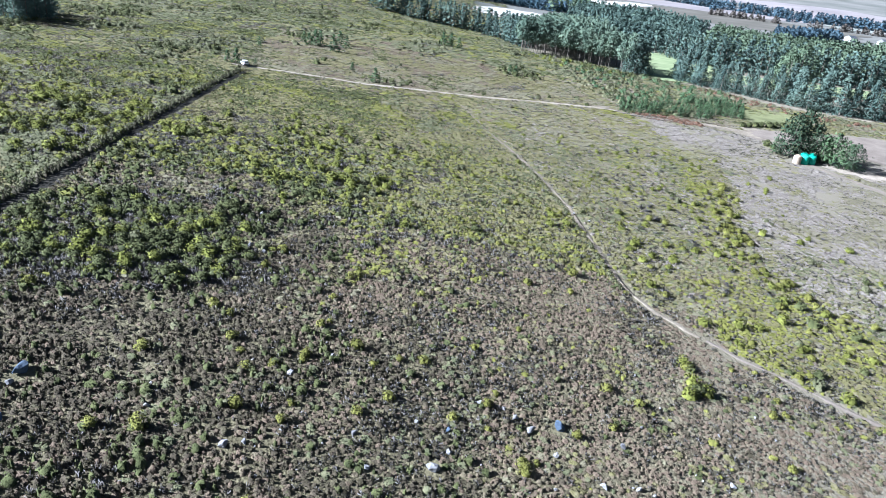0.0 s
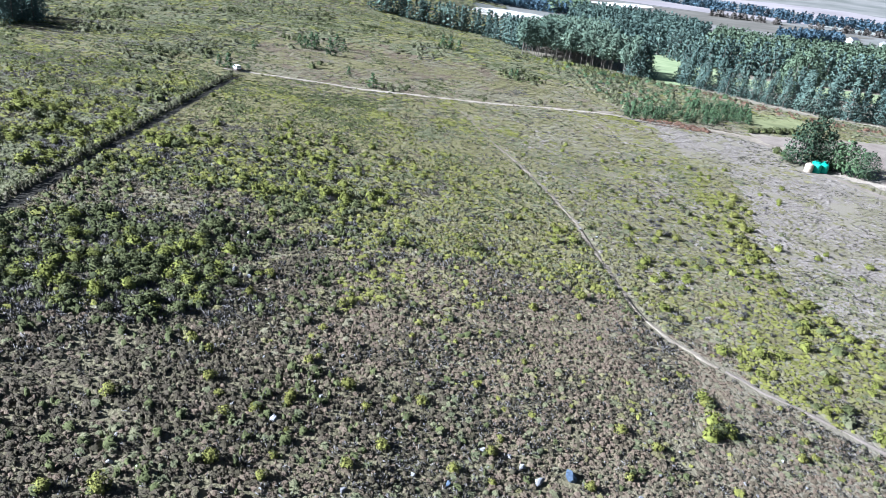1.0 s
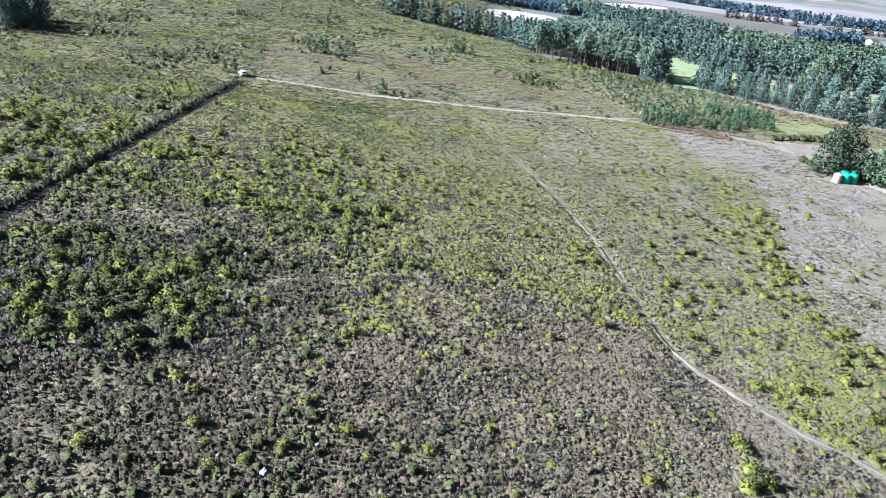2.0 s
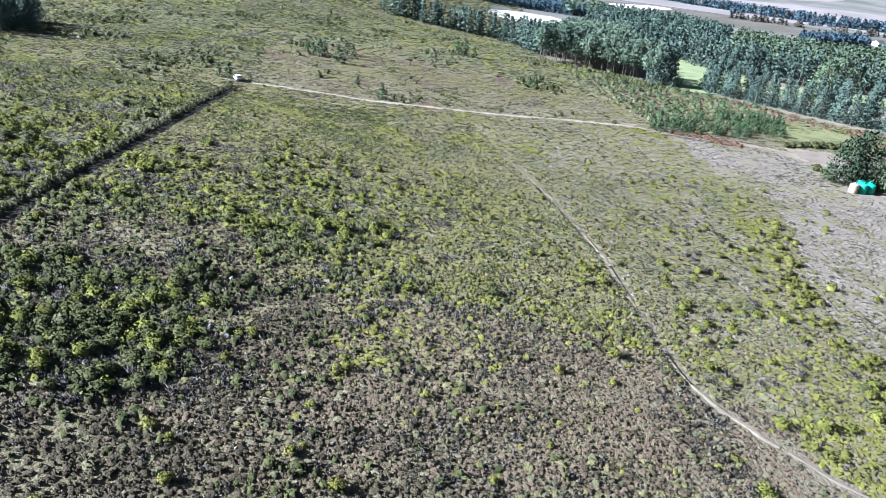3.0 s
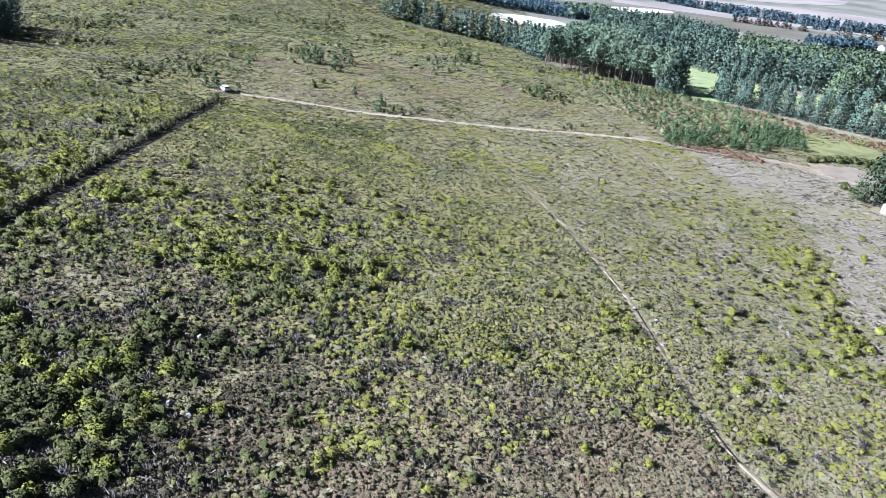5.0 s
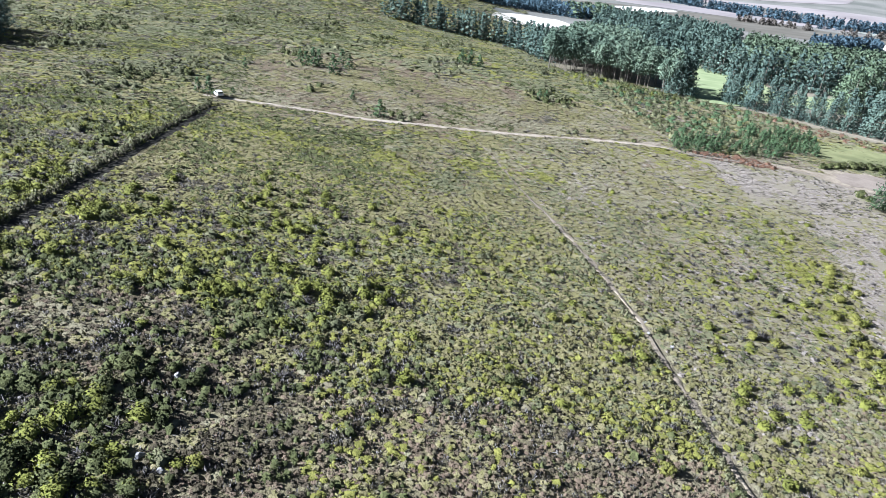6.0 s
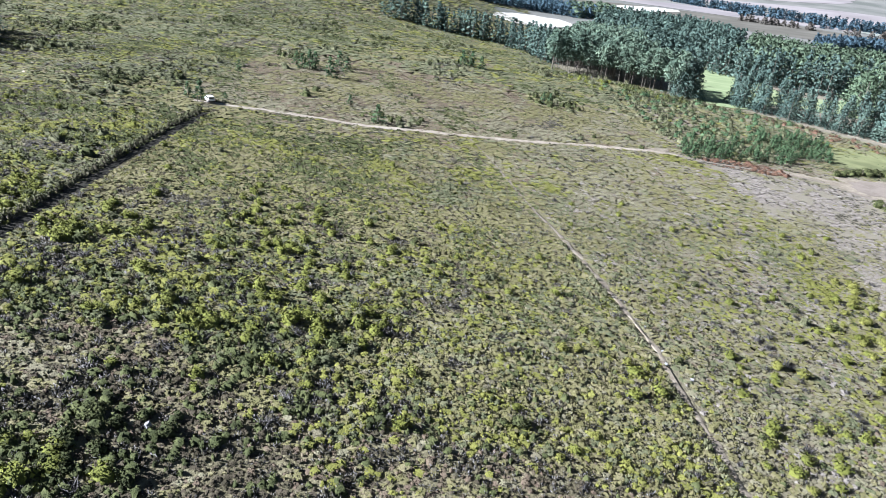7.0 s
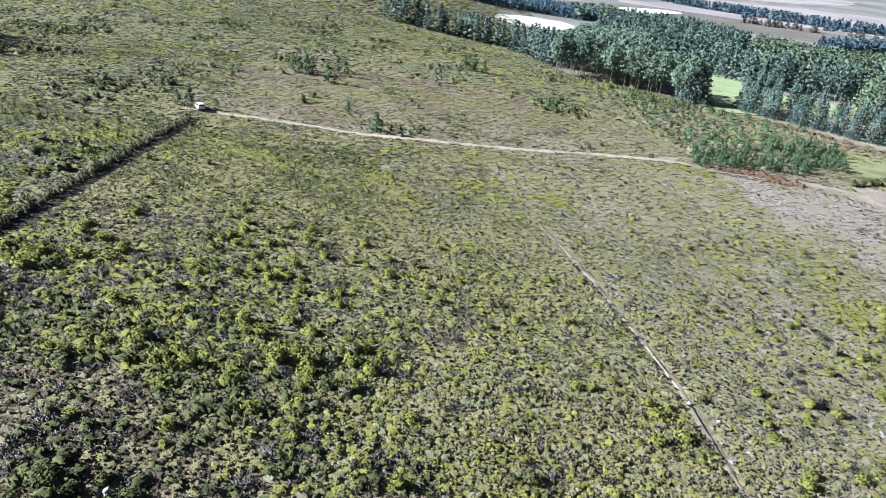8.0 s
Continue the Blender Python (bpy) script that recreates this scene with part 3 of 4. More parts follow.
for bi, (y0, y1, step, pieces) in enumerate(BANDS):
    rng = np.random.RandomState(40 + bi)
    half = max(0.84 * y1 + 10, 60)
    X, Y = np.meshgrid(np.arange(-half, half, step), np.arange(y0, y1, step))
    x, y = X.ravel() + rng.uniform(-0.5, 0.5, X.size) * step, Y.ravel() + rng.uniform(-0.5, 0.5, X.size) * step
    ok = (np.abs(x) < np.maximum(0.75 * y + 6, 50 - 0.3 * np.abs(y))) & clear_of(x, y)
    x, y = x[ok], y[ok]
    W = np.cumsum(mix_of(x, y), 1)
    pick = (rng.rand(len(x), 1) > W).sum(1).clip(0, len(SPECIES) - 1)
    sandy = patchy(x, y, 4.5, 25)
    thin = patchy(x, y, 3.5, 5) > rng.rand(len(x)) * 0.34
    for k, name in enumerate(SPECIES):
        sel = (pick == k) & (thin | (name not in ("heath", "olive_heath"))) & ((sandy < 0.6) | (name != "grey_heath"))
        kind, w, h, least = LOOK[name]
        size = np.maximum(step * w * (1.0, 1.0, 1.0, 1.15, 1.25, 1.2, 1.0)[bi], least) * (0.48 + 1.15 * rng.rand(sel.sum()) ** 1.2)
        clump = patchy(x[sel], y[sel], 3.0, 14)
        tall = h * (rng.uniform(0.6, 1.3, sel.sum()) if bi < 3 else rng.uniform(0.62, 0.94, sel.sum())) * (1 + 0.1 * (y[sel] > 225) + 0.15 * (x[sel] < -62)) * (0.55 + 0.8 * clump) * (1 - 0.28 * smooth(110, 150, y[sel]) * (y[sel] < 225)) * (1 + 0.35 * (1 - smooth(-14, 2, x[sel])) * (1 - smooth(56, 66, y[sel]))) * (1 - 0.28 * smooth(22, 36, x[sel]))
        if name in ("yellow", "dark"):
            lush = (1 - smooth(-24, -8, x[sel])) * smooth(60, 78, y[sel]) * (1 - smooth(98, 112, y[sel])) * (x[sel] > -49)
            size, tall = size * (0.75 + 0.6 * clump + 0.22 * lush), tall * (1 + 0.25 * lush)
        spots[name].append((x[sel], y[sel], size, tall, pieces))
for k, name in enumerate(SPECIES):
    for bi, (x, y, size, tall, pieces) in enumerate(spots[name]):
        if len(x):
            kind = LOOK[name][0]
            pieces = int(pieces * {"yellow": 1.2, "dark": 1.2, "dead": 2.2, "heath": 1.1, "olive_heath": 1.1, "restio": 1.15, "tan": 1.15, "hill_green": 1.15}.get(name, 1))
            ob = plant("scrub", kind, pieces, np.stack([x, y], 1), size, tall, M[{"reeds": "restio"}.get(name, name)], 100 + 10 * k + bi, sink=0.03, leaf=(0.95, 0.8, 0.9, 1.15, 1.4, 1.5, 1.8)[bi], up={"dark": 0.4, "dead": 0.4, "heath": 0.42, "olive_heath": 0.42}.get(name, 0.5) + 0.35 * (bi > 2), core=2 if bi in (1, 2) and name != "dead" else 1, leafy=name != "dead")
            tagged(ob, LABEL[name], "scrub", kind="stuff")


# ---------------------------------------------------------------- single shrubs that stand out
def shrub_mesh(seed, kind, n, material):
    rng = np.random.RandomState(seed)
    t, facing = tufts(rng, n, kind, 0.5)
    hv, hf = hump(rng, 7, 2)
    hv = hv * [0.75, 0.75, 0.75]
    ob = soup("shrub_leaves", np.r_[t.reshape(-1, 3), hv], np.r_[np.arange(3 * n).reshape(-1, 3), hf + 3 * n], material, normals=np.r_[np.repeat(facing, 3, 0), unit(hv - [0, 0, 0.1])])
    me = ob.data
    bpy.data.objects.remove(ob)
    return me


YELLOW = [shrub_mesh(300 + k, "puff", 300, M["yellow"]) for k in range(6)]
DARKS = [shrub_mesh(320 + k, "puff", 300, M["dark"]) for k in range(4)]


def place_shrub(x, y, wide, high, me, label, group):
    ob = new("shrub", me)
    ob.matrix_basis = pose(x, y, float(land(x, y)) - 0.03, 0, 0, random.uniform(0, 360)) @ Matrix.Diagonal((wide, wide, high, 1))
    return tagged(ob, label, "shrub", group)


for x, y, w in ((-21.5, 55.5, 1.3), (-19.6, 54.6, 1.1), (-7.3, 53.6, 1.5), (-11, 56, 1.2), (-21, 38.3, 1.7), (17.5, 55, 1.3), (20.5, 53.5, 1.2),
                (4.2, 57.3, 1.0), (8.5, 41.6, 1.2), (-24, 37.5, 1.2), (-24.5, 47, 1.4), (17.2, 78.5, 1.6), (33.6, 104.2, 1.6), (36, 103.4, 1.5)):
    place_shrub(x, y, w, w * 0.85, random.choice(YELLOW), "bright yellow-green rounded shrub among grey heath", "yellow shrubs in the heath")
rng = np.random.RandomState(5)
count = 0
while count < 95:
    x, y = rng.uniform(-48, 52), rng.uniform(33, 100)
    if abs(x) > 0.8 * y + 6 or not clear_of(np.array([x]), np.array([y]))[0] or ell(x, y, -35, 65, 15, 10):
        continue
    if rng.rand() > float(patchy(np.array([x]), np.array([y]), 7, 12)[0]) * 1.2 - 0.15:
        continue
    w = rng.uniform(0.7, 1.4)
    place_shrub(x, y, w, w * rng.uniform(0.7, 0.95), random.choice(YELLOW), "bright yellow-green rounded shrub among grey heath", "yellow shrubs in the heath")
    count += 1
for k in range(30):
    a, r = rng.uniform(0, 6.28), rng.rand() ** 0.5
    x, y = -35 + 14 * r * math.cos(a), 66 + 10 * r * math.sin(a)
    w = rng.uniform(1.0, 1.9)
    if x > -46:
        place_shrub(x, y, w, w * rng.uniform(0.6, 0.85), random.choice(DARKS), "tall dark green bushy shrub in a dense patch", "dark shrubs of the dense patch")

# a line of bright bushes where the scrub meets the grey heath
for k in range(64):
    y = rng.uniform(70, 134)
    x, w = float(grey_edge(y)) + rng.normal(-2.2, 2.0), rng.uniform(0.8, 1.7)
    place_shrub(x, y, w, w * rng.uniform(0.55, 0.8), random.choice(YELLOW), "bright yellow-green bush at the edge of the grey heath", "bushes along the heath edge")

for x, y in ((84, 196.6), (86.5, 198.2), (89, 199.4), (91, 201), (93.6, 201.2), (96, 202.6), (98.5, 202.4), (101, 203.6), (103.5, 204), (83, 172.6), (82, 174.6), (100, 199.5), (103, 198)):
    w = rng.uniform(2.2, 3.2)
    place_shrub(x, y, w, w * rng.uniform(0.6, 0.8), random.choice(DARKS), "broad dark green shrub at the edge of a grass patch", "shrubs by the grass patch")

# tall dark bushes in the heart of the dense patch and at its edges
for x, y in ((-28.3, 65.6), (-27, 61.8), (-28.2, 58.6), (-25.4, 76.3)):
    for k in range(7):
        w = rng.uniform(1.1, 2.1)
        place_shrub(x + rng.normal(0, 1.7), y + rng.normal(0, 1.2), w, w * rng.uniform(0.65, 0.85), random.choice(DARKS), "tall dark green bushy shrub in a dense patch", "dark shrubs of the dense patch")

# larger bushes standing in the scrub, with deep gaps between them
rng = np.random.RandomState(55)
X, Y = np.meshgrid(np.arange(-84, 70, 1.25), np.arange(56, 150, 1.25))
bx, by = (X.ravel() + rng.uniform(-0.6, 0.6, X.size)), (Y.ravel() + rng.uniform(-0.6, 0.6, X.size))
lush = 0.62 * (1 - smooth(-14, -3, bx + 8 * (patchy(bx, by, 9, 3) - 0.5))) * smooth(82, 90, by) * (1 - smooth(106, 126, by)) + 0.72 * ell(bx + 8 * (patchy(bx, by, 9, 3) - 0.5), by, -35, 65, 17, 11) + 0.3 * (bx < -50) * (by > 64)
lush = lush + 0.15 * (bx > 26) * (bx < grey_edge(by)) + 0.08 * (by > 80)
lush = lush * smooth(0.2, 0.5, patchy(bx, by, 6, 71))
ok = (rng.rand(len(bx)) < lush) & (np.abs(bx) < 0.79 * by + 6) & clear_of(bx, by)
bx, by = bx[ok], by[ok]
tone = patchy(bx, by, 5, 72) + rng.uniform(-0.22, 0.22, len(bx)) + 0.5 * (patchy(bx, by, 6, 75) > 0.62 - 0.15 * ell(bx, by, -35, 65, 17, 11)) * (rng.rand(len(bx)) < 0.75) + 0.12 * (by > 82) - 0.17 * ell(bx, by, -35, 65, 17, 11)
for name, lo, hi, kind, n, high in (("dark", -1, 0.28, "puff", 125, 0.8), ("hill_green", 0.28, 0.36, "puff", 110, 0.78), ("lime", 0.36, 0.63, "puff", 125, 0.76), ("dead", 0.63, 2, "twig", 130, 0.62)):
    sel = (tone >= lo) & (tone < hi)
    wide = rng.uniform(1.0, 2.1, sel.sum()) * (1 - 0.3 * smooth(95, 130, by[sel]))
    ob = plant("bushes", kind, n, np.stack([bx[sel], by[sel]], 1), wide, wide * high * rng.uniform(0.75, 1.2, sel.sum()), M[name], 90, sink=0.03, core=0 if name == "dead" else 2, leaf=0.58, leafy=name != "dead")
    tagged(ob, {"dark": "rounded green bushes with dark gaps between", "hill_green": "rounded grey-green bushes in clumps", "lime": "rounded lime-green bushes in clumps", "dead": "large bare grey dead bushes"}[name], "bushes", kind="stuff")

# bushes of the upper slope, in loose clumps
X, Y = np.meshgrid(np.arange(-260, 70, 2.4), np.arange(120, 400, 2.4))
bx, by = (X.ravel() + rng.uniform(-1.2, 1.2, X.size)), (Y.ravel() + rng.uniform(-1.2, 1.2, X.size))
chance = smooth(0.5, 0.72, patchy(bx, by, 15, 81)) * (0.55 * (bx < -51) + 0.55 * (by > 225) + 0.4 * (by > np.interp(bx, TX[:, 0], TX[:, 1])))
ok = (rng.rand(len(bx)) < chance) & (np.abs(bx) < 0.79 * by + 6) & clear_of(bx, by)
bx, by = bx[ok], by[ok]
tone = patchy(bx, by, 20, 82) + rng.uniform(-0.2, 0.2, len(bx))
for name, lo, hi, kind, n, high in (("dark", -1, 0.42, "puff", 40, 0.75), ("hill_green", 0.42, 0.6, "puff", 40, 0.75), ("dead", 0.6, 2, "twig", 50, 0.6)):
    sel = (tone >= lo) & (tone < hi)
    wide = rng.uniform(1.2, 2.8, sel.sum())
    ob = plant("bushes", kind, n, np.stack([bx[sel], by[sel]], 1), wide, wide * high * rng.uniform(0.75, 1.2, sel.sum()), M[name], 93, sink=0.03, core=0 if name == "dead" else 2, leaf=0.85, leafy=name != "dead")
    tagged(ob, {"dark": "dark green bushes in clumps up the slope", "hill_green": "grey-green bushes in clumps up the slope", "dead": "bare grey brush up the slope"}[name], "bushes", kind="stuff")

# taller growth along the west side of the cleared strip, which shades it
hy = np.arange(42, 158, 0.62)
hx = np.interp(hy, np.array(BREAK)[:, 1], np.array(BREAK)[:, 0]) - 1.0 + np.random.RandomState(8).uniform(-0.4, 0.15, len(hy))
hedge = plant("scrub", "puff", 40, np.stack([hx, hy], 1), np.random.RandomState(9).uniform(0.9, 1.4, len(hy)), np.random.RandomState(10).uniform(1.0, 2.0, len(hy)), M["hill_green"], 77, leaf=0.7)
tagged(hedge, "dense grey-green scrub along the edge of the cleared strip", "scrub", kind="stuff")


# taller scrub along the west side of the footpath
py = np.arange(76, 128, 0.4)
px = np.interp(py, FY[:, 1], FY[:, 0]) - 1.1 + np.random.RandomState(15).uniform(-0.35, 0.15, len(py))
ok = np.random.RandomState(16).rand(len(py)) < 0.35 + 0.6 * (patchy(px, py, 7, 27) > 0.45)
side = plant("scrub", "puff", 30, np.stack([px, py], 1)[ok], np.random.RandomState(17).uniform(0.6, 1.0, ok.sum()), np.random.RandomState(18).uniform(0.6, 1.15, ok.sum()), M["hill_green"], 79, leaf=0.8, leafy=True)
tagged(side, "grey-green scrub shading the edge of the footpath", "scrub", kind="stuff")

# a strip of shorter grass on the other side of the cleared strip
vy = np.repeat(np.arange(42, 156, 0.4), 4)
vx = np.interp(vy, np.array(BREAK)[:, 1], np.array(BREAK)[:, 0]) + np.random.RandomState(12).uniform(0.95, 2.9, len(vy))
grass = plant("scrub", "puff", 8, np.stack([vx, vy], 1), np.random.RandomState(13).uniform(0.5, 0.9, len(vy)), np.random.RandomState(14).uniform(0.15, 0.35, len(vy)), M["restio"], 78, leafy=True)
tagged(grass, "short pale olive grass beside the cleared strip", "grass", kind="stuff")


# ---------------------------------------------------------------- trees
def crown(seed, n, height, low, spread, tuft, rounded=False):
    """Leaf sprays of a tree, in flat uneven clumps round the trunk, and the way that each one faces."""
    rng = np.random.RandomState(seed)
    m = max(9, n // 26) if rounded else max(14, n // 15)
    f = np.clip((np.arange(m) + rng.uniform(-0.6, 0.6, m)) / (m - 1), 0, 1)
    a = np.arange(m) * 2.4 + rng.uniform(-0.7, 0.7, m)
    wide = np.sqrt(np.clip(1 - ((f - 0.3) / 0.72) ** 2, 0.02, 1)) if rounded else 0.97 * (1 - f) + 0.05
    reach = spread * wide * rng.uniform(0.35, 0.95, m)
    size = spread * ((0.2 + 0.2 * wide) if rounded else (0.13 + 0.2 * wide)) * rng.uniform(0.8, 1.25, m)
    mid = np.stack([reach * np.cos(a), reach * np.sin(a), low + (height - low) * f * 0.95 - 0.12 * reach], 1)
    k = rng.randint(0, m, n)
    out = unit(rng.normal(0, 1, (n, 3)) + [0, 0, 0.35])
    c = mid[k] + out * (size[k] * rng.uniform(0.35, 1.35, n))[:, None] * [1, 1, 0.62 if rounded else 0.34]
    facing = unit(0.32 * out + 0.75 * unit(c - [0, 0, low + 0.3 * (height - low)]) + [0, 0, 0.22] + rng.normal(0, 0.25, (n, 3)))
    return leaf_faces(rng, c, unit(out + rng.normal(0, 0.6, (n, 3))), (tuft * 0.62 * rng.uniform(0.6, 1.3, n))[:, None]), facing


def trunk_faces(height, radius, sides=6, limbs=0):
    """A tapered trunk, with that many limbs."""
    prof = [(radius * 1.3, -0.3), (radius, height * 0.05), (radius * 0.75, height * 0.5), (radius * 0.15, height * 0.97)]
    v = [(r * math.cos(2 * math.pi * k / sides), r * math.sin(2 * math.pi * k / sides), z) for r, z in prof for k in range(sides)]
    f = [(a * sides + k, a * sides + (k + 1) % sides, (a + 1) * sides + (k + 1) % sides, (a + 1) * sides + k) for a in range(3) for k in range(sides)]
    for i in range(limbs):
        z, a, b = height * (0.32 + 0.5 * i / limbs), 2.4 * i, len(v)
        long = height * 0.2 * (1 - 0.5 * i / limbs)
        for t, r in ((0, 0.4), (1, 0.1)):
            for k in range(4):
                p, q = radius * r * math.cos(k * math.pi / 2), radius * r * math.sin(k * math.pi / 2)
                v.append((long * t * math.cos(a) - p * math.sin(a), long * t * math.sin(a) + p * math.cos(a), z + 0.4 * long * t + q))
        f += [(b + k, b + (k + 1) % 4, b + 4 + (k + 1) % 4, b + 4 + k) for k in range(4)]
    return np.array(v), np.array(f)


def kept(ob):
    me = ob.data
    bpy.data.objects.remove(ob)
    return me


def tree_meshes(count, seed, n, height, low, spread, tuft, leaf, rounded=False, slim=0.016):
    out = []
    for k in range(count):
        t, facing = crown(seed + k, n, height, low, spread, tuft, rounded)
        v, f = trunk_faces(height, height * slim, 6, 7)
        out.append((kept(soup("crown", t.reshape(-1, 3), np.arange(3 * n).reshape(-1, 3), M[leaf], normals=np.repeat(facing, 3, 0))), kept(soup("trunk", v, f, M["bark"], None, True))))
    return out


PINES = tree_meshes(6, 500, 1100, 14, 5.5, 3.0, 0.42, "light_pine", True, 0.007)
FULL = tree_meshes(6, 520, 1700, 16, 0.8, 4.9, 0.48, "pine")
SAPLING = tree_meshes(6, 540, 420, 4, 0.1, 1.9, 0.29, "young")
TANK = tree_meshes(3, 580, 1300, 12, 1.2, 4.4, 0.5, "green_pine", True)
SCREEN = tree_meshes(3, 590, 700, 8, 0.6, 2.6, 0.42, "young", True)
BROAD = tree_meshes(4, 560, 1500, 15, 1.0, 6.0, 0.55, "poplar", True)


def place_tree(name, x, y, scale, pair, label, group=""):
    e = new(name)
    e.matrix_basis = pose(x, y, float(land(x, y)), random.uniform(-2, 2), random.uniform(-2, 2), random.uniform(0, 360)) @ Matrix.Diagonal((scale, scale, scale * random.uniform(0.9, 1.12), 1))
    for part_name, me in zip(("crown", "trunk"), pair):
        o = new(part_name, me)
        o.parent = e
    return tagged(e, label, "tree", group)


def along(line, step, rng, wob=1.0):
    p = np.array(line, float)
    d = np.r_[0, np.cumsum(np.hypot(*np.diff(p, axis=0).T))]
    s_ = np.arange(0, d[-1], step) + rng.uniform(-0.3, 0.3, len(np.arange(0, d[-1], step))) * step
    return np.stack([np.interp(s_, d, p[:, 0]), np.interp(s_, d, p[:, 1])], 1) + rng.normal(0, wob, (len(s_), 2))


rng = np.random.RandomState(11)
# front rows of the plantation
for x, y in along([(25, 308), (37, 309), (59, 297), (73, 289)], 2.2, rng, 1.6):
    place_tree("pine", x, y, rng.uniform(0.9, 1.15), random.choice(PINES), "tall pine with a bare pale trunk at the plantation edge", "pines of the plantation edge")
for x, y in along([(89.5, 288), (91, 285.5), (97, 278), (105, 269), (115, 262), (124, 254), (132, 243), (153, 237), (192, 233)], 1.9, rng, 1.6):
    place_tree("pine", x, y, rng.uniform(0.55, 0.8) * (1.25 if x > 122 else 1), random.choice(FULL), "dark green pine with branches to the ground", "pines of the shelter belt")
for x, y, s_ in ((91, 289, 0.95), (93, 286, 0.9), (95.5, 283, 0.95), (69.5, 287.5, 0.8), (72, 286.5, 0.9), (74.5, 287.5, 1.0), (73, 291, 0.95), (76.5, 291, 0.85), (70, 292, 0.9)):
    place_tree("pine", x, y, s_, random.choice(FULL), "dark green pine with branches to the ground", "pines of the shelter belt")


def forest(name, xy, seed, n, height, low, spread, tuft, leaf, label, trunks=True):
    rng = np.random.RandomState(seed)
    made = [crown(seed + k, n, height, low, spread, tuft, low > 3 or leaf in ("broad", "poplar")) for k in range(6)]
    temps, face = np.stack([m[0] for m in made]), np.stack([np.repeat(m[1], 3, 0) for m in made])
    k = rng.randint(0, 6, len(xy))
    a = rng.uniform(0, 6.283, len(xy))[:, None, None]
    s_ = rng.uniform(0.75, 1.2, len(xy))[:, None, None]
    t = temps[k]
    X = (t[..., 0] * np.cos(a) - t[..., 1] * np.sin(a)) * s_ + xy[:, 0][:, None, None]
    Y = (t[..., 0] * np.sin(a) + t[..., 1] * np.cos(a)) * s_ + xy[:, 1][:, None, None]
    Z = t[..., 2] * s_ + land(*xy.T)[:, None, None]
    v = np.stack([X, Y, Z], -1).reshape(-1, 3)
    t, a = face[k], a[..., 0]
    nv = np.stack([t[..., 0] * np.cos(a) - t[..., 1] * np.sin(a), t[..., 0] * np.sin(a) + t[..., 1] * np.cos(a), t[..., 2]], -1).reshape(-1, 3)
    ob = tagged(soup(name, v, np.arange(len(v)).reshape(-1, 3), M[leaf], normals=nv), label, "forest", kind="stuff")
    if trunks:
        tv, tf = trunk_faces(height, height * 0.007, 5)
        V = (tv[None] * s_ + np.c_[xy, land(*xy.T)][:, None, :]).reshape(-1, 3)
        F = (tf[None] + (np.arange(len(xy)) * len(tv))[:, None, None]).reshape(-1, 4)
        tagged(soup("trunks", V, F, M["bark"], ob, True), "bare pale pine trunks")
    return ob


def fill(poly, step, rng):
    p = np.array(poly, float)
    lo, hi = p.min(0), p.max(0)
    X, Y = np.meshgrid(np.arange(lo[0], hi[0], step), np.arange(lo[1], hi[1], step))
    q = np.stack([X.ravel(), Y.ravel()], 1) + rng.uniform(-0.45, 0.45, (X.size, 2)) * step
    ins = np.zeros(len(q), bool)
    for (ax, ay), (bx, by) in zip(p, np.roll(p, -1, 0)):
        ins ^= ((ay > q[:, 1]) != (by > q[:, 1])) & (q[:, 0] < (bx - ax) * (q[:, 1] - ay) / (by - ay + 1e-9) + ax)
    return q[ins]


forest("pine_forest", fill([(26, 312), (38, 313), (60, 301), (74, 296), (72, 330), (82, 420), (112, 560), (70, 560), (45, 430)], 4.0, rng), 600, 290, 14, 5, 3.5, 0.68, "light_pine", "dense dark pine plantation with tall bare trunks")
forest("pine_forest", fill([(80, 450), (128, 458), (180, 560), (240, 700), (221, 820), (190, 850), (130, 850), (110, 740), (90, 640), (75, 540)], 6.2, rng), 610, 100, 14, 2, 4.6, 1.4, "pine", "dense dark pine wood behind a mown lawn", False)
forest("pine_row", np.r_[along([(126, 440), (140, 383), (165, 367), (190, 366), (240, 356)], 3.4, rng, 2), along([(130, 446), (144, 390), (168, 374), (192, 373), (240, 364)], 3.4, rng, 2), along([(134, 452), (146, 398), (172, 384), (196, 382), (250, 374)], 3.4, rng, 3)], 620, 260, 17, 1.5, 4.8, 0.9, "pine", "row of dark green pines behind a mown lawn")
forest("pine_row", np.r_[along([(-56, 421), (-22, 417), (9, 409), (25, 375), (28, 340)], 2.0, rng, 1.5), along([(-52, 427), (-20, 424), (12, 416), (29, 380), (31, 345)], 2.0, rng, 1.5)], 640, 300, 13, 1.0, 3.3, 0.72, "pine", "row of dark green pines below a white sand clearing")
forest("pine_row", fill([(-60, 700), (-12, 752), (30, 800), (72, 826), (100, 800), (140, 880), (100, 960), (20, 930), (-60, 820)], 5, rng), 650, 90, 10, 1, 4.0, 1.3, "hazy_wood", "dark wood behind a white sand clearing", False)
forest("broadleaf_wood", fill([(150, 410), (250, 400), (330, 470), (380, 590), (430, 700), (330, 660), (285, 660), (255, 730), (190, 560), (150, 470)], 7, rng), 660, 60, 11, 1, 5.6, 1.6, "broad", "pale green broadleaf trees behind the pines", False)
forest("broadleaf_wood", fill([(90, 800), (130, 835), (170, 900), (150, 1000), (100, 950)], 8, rng), 665, 60, 11, 0.5, 5.5, 1.9, "broad", "grey-green grove beyond the sand clearing", False)
forest("far_grove", fill([(336, 751), (414, 778), (430, 830), (345, 800)], 5, rng), 670, 70, 11, 0.5, 4.5, 1.9, "hazy_wood", "dark square grove in the valley", False)
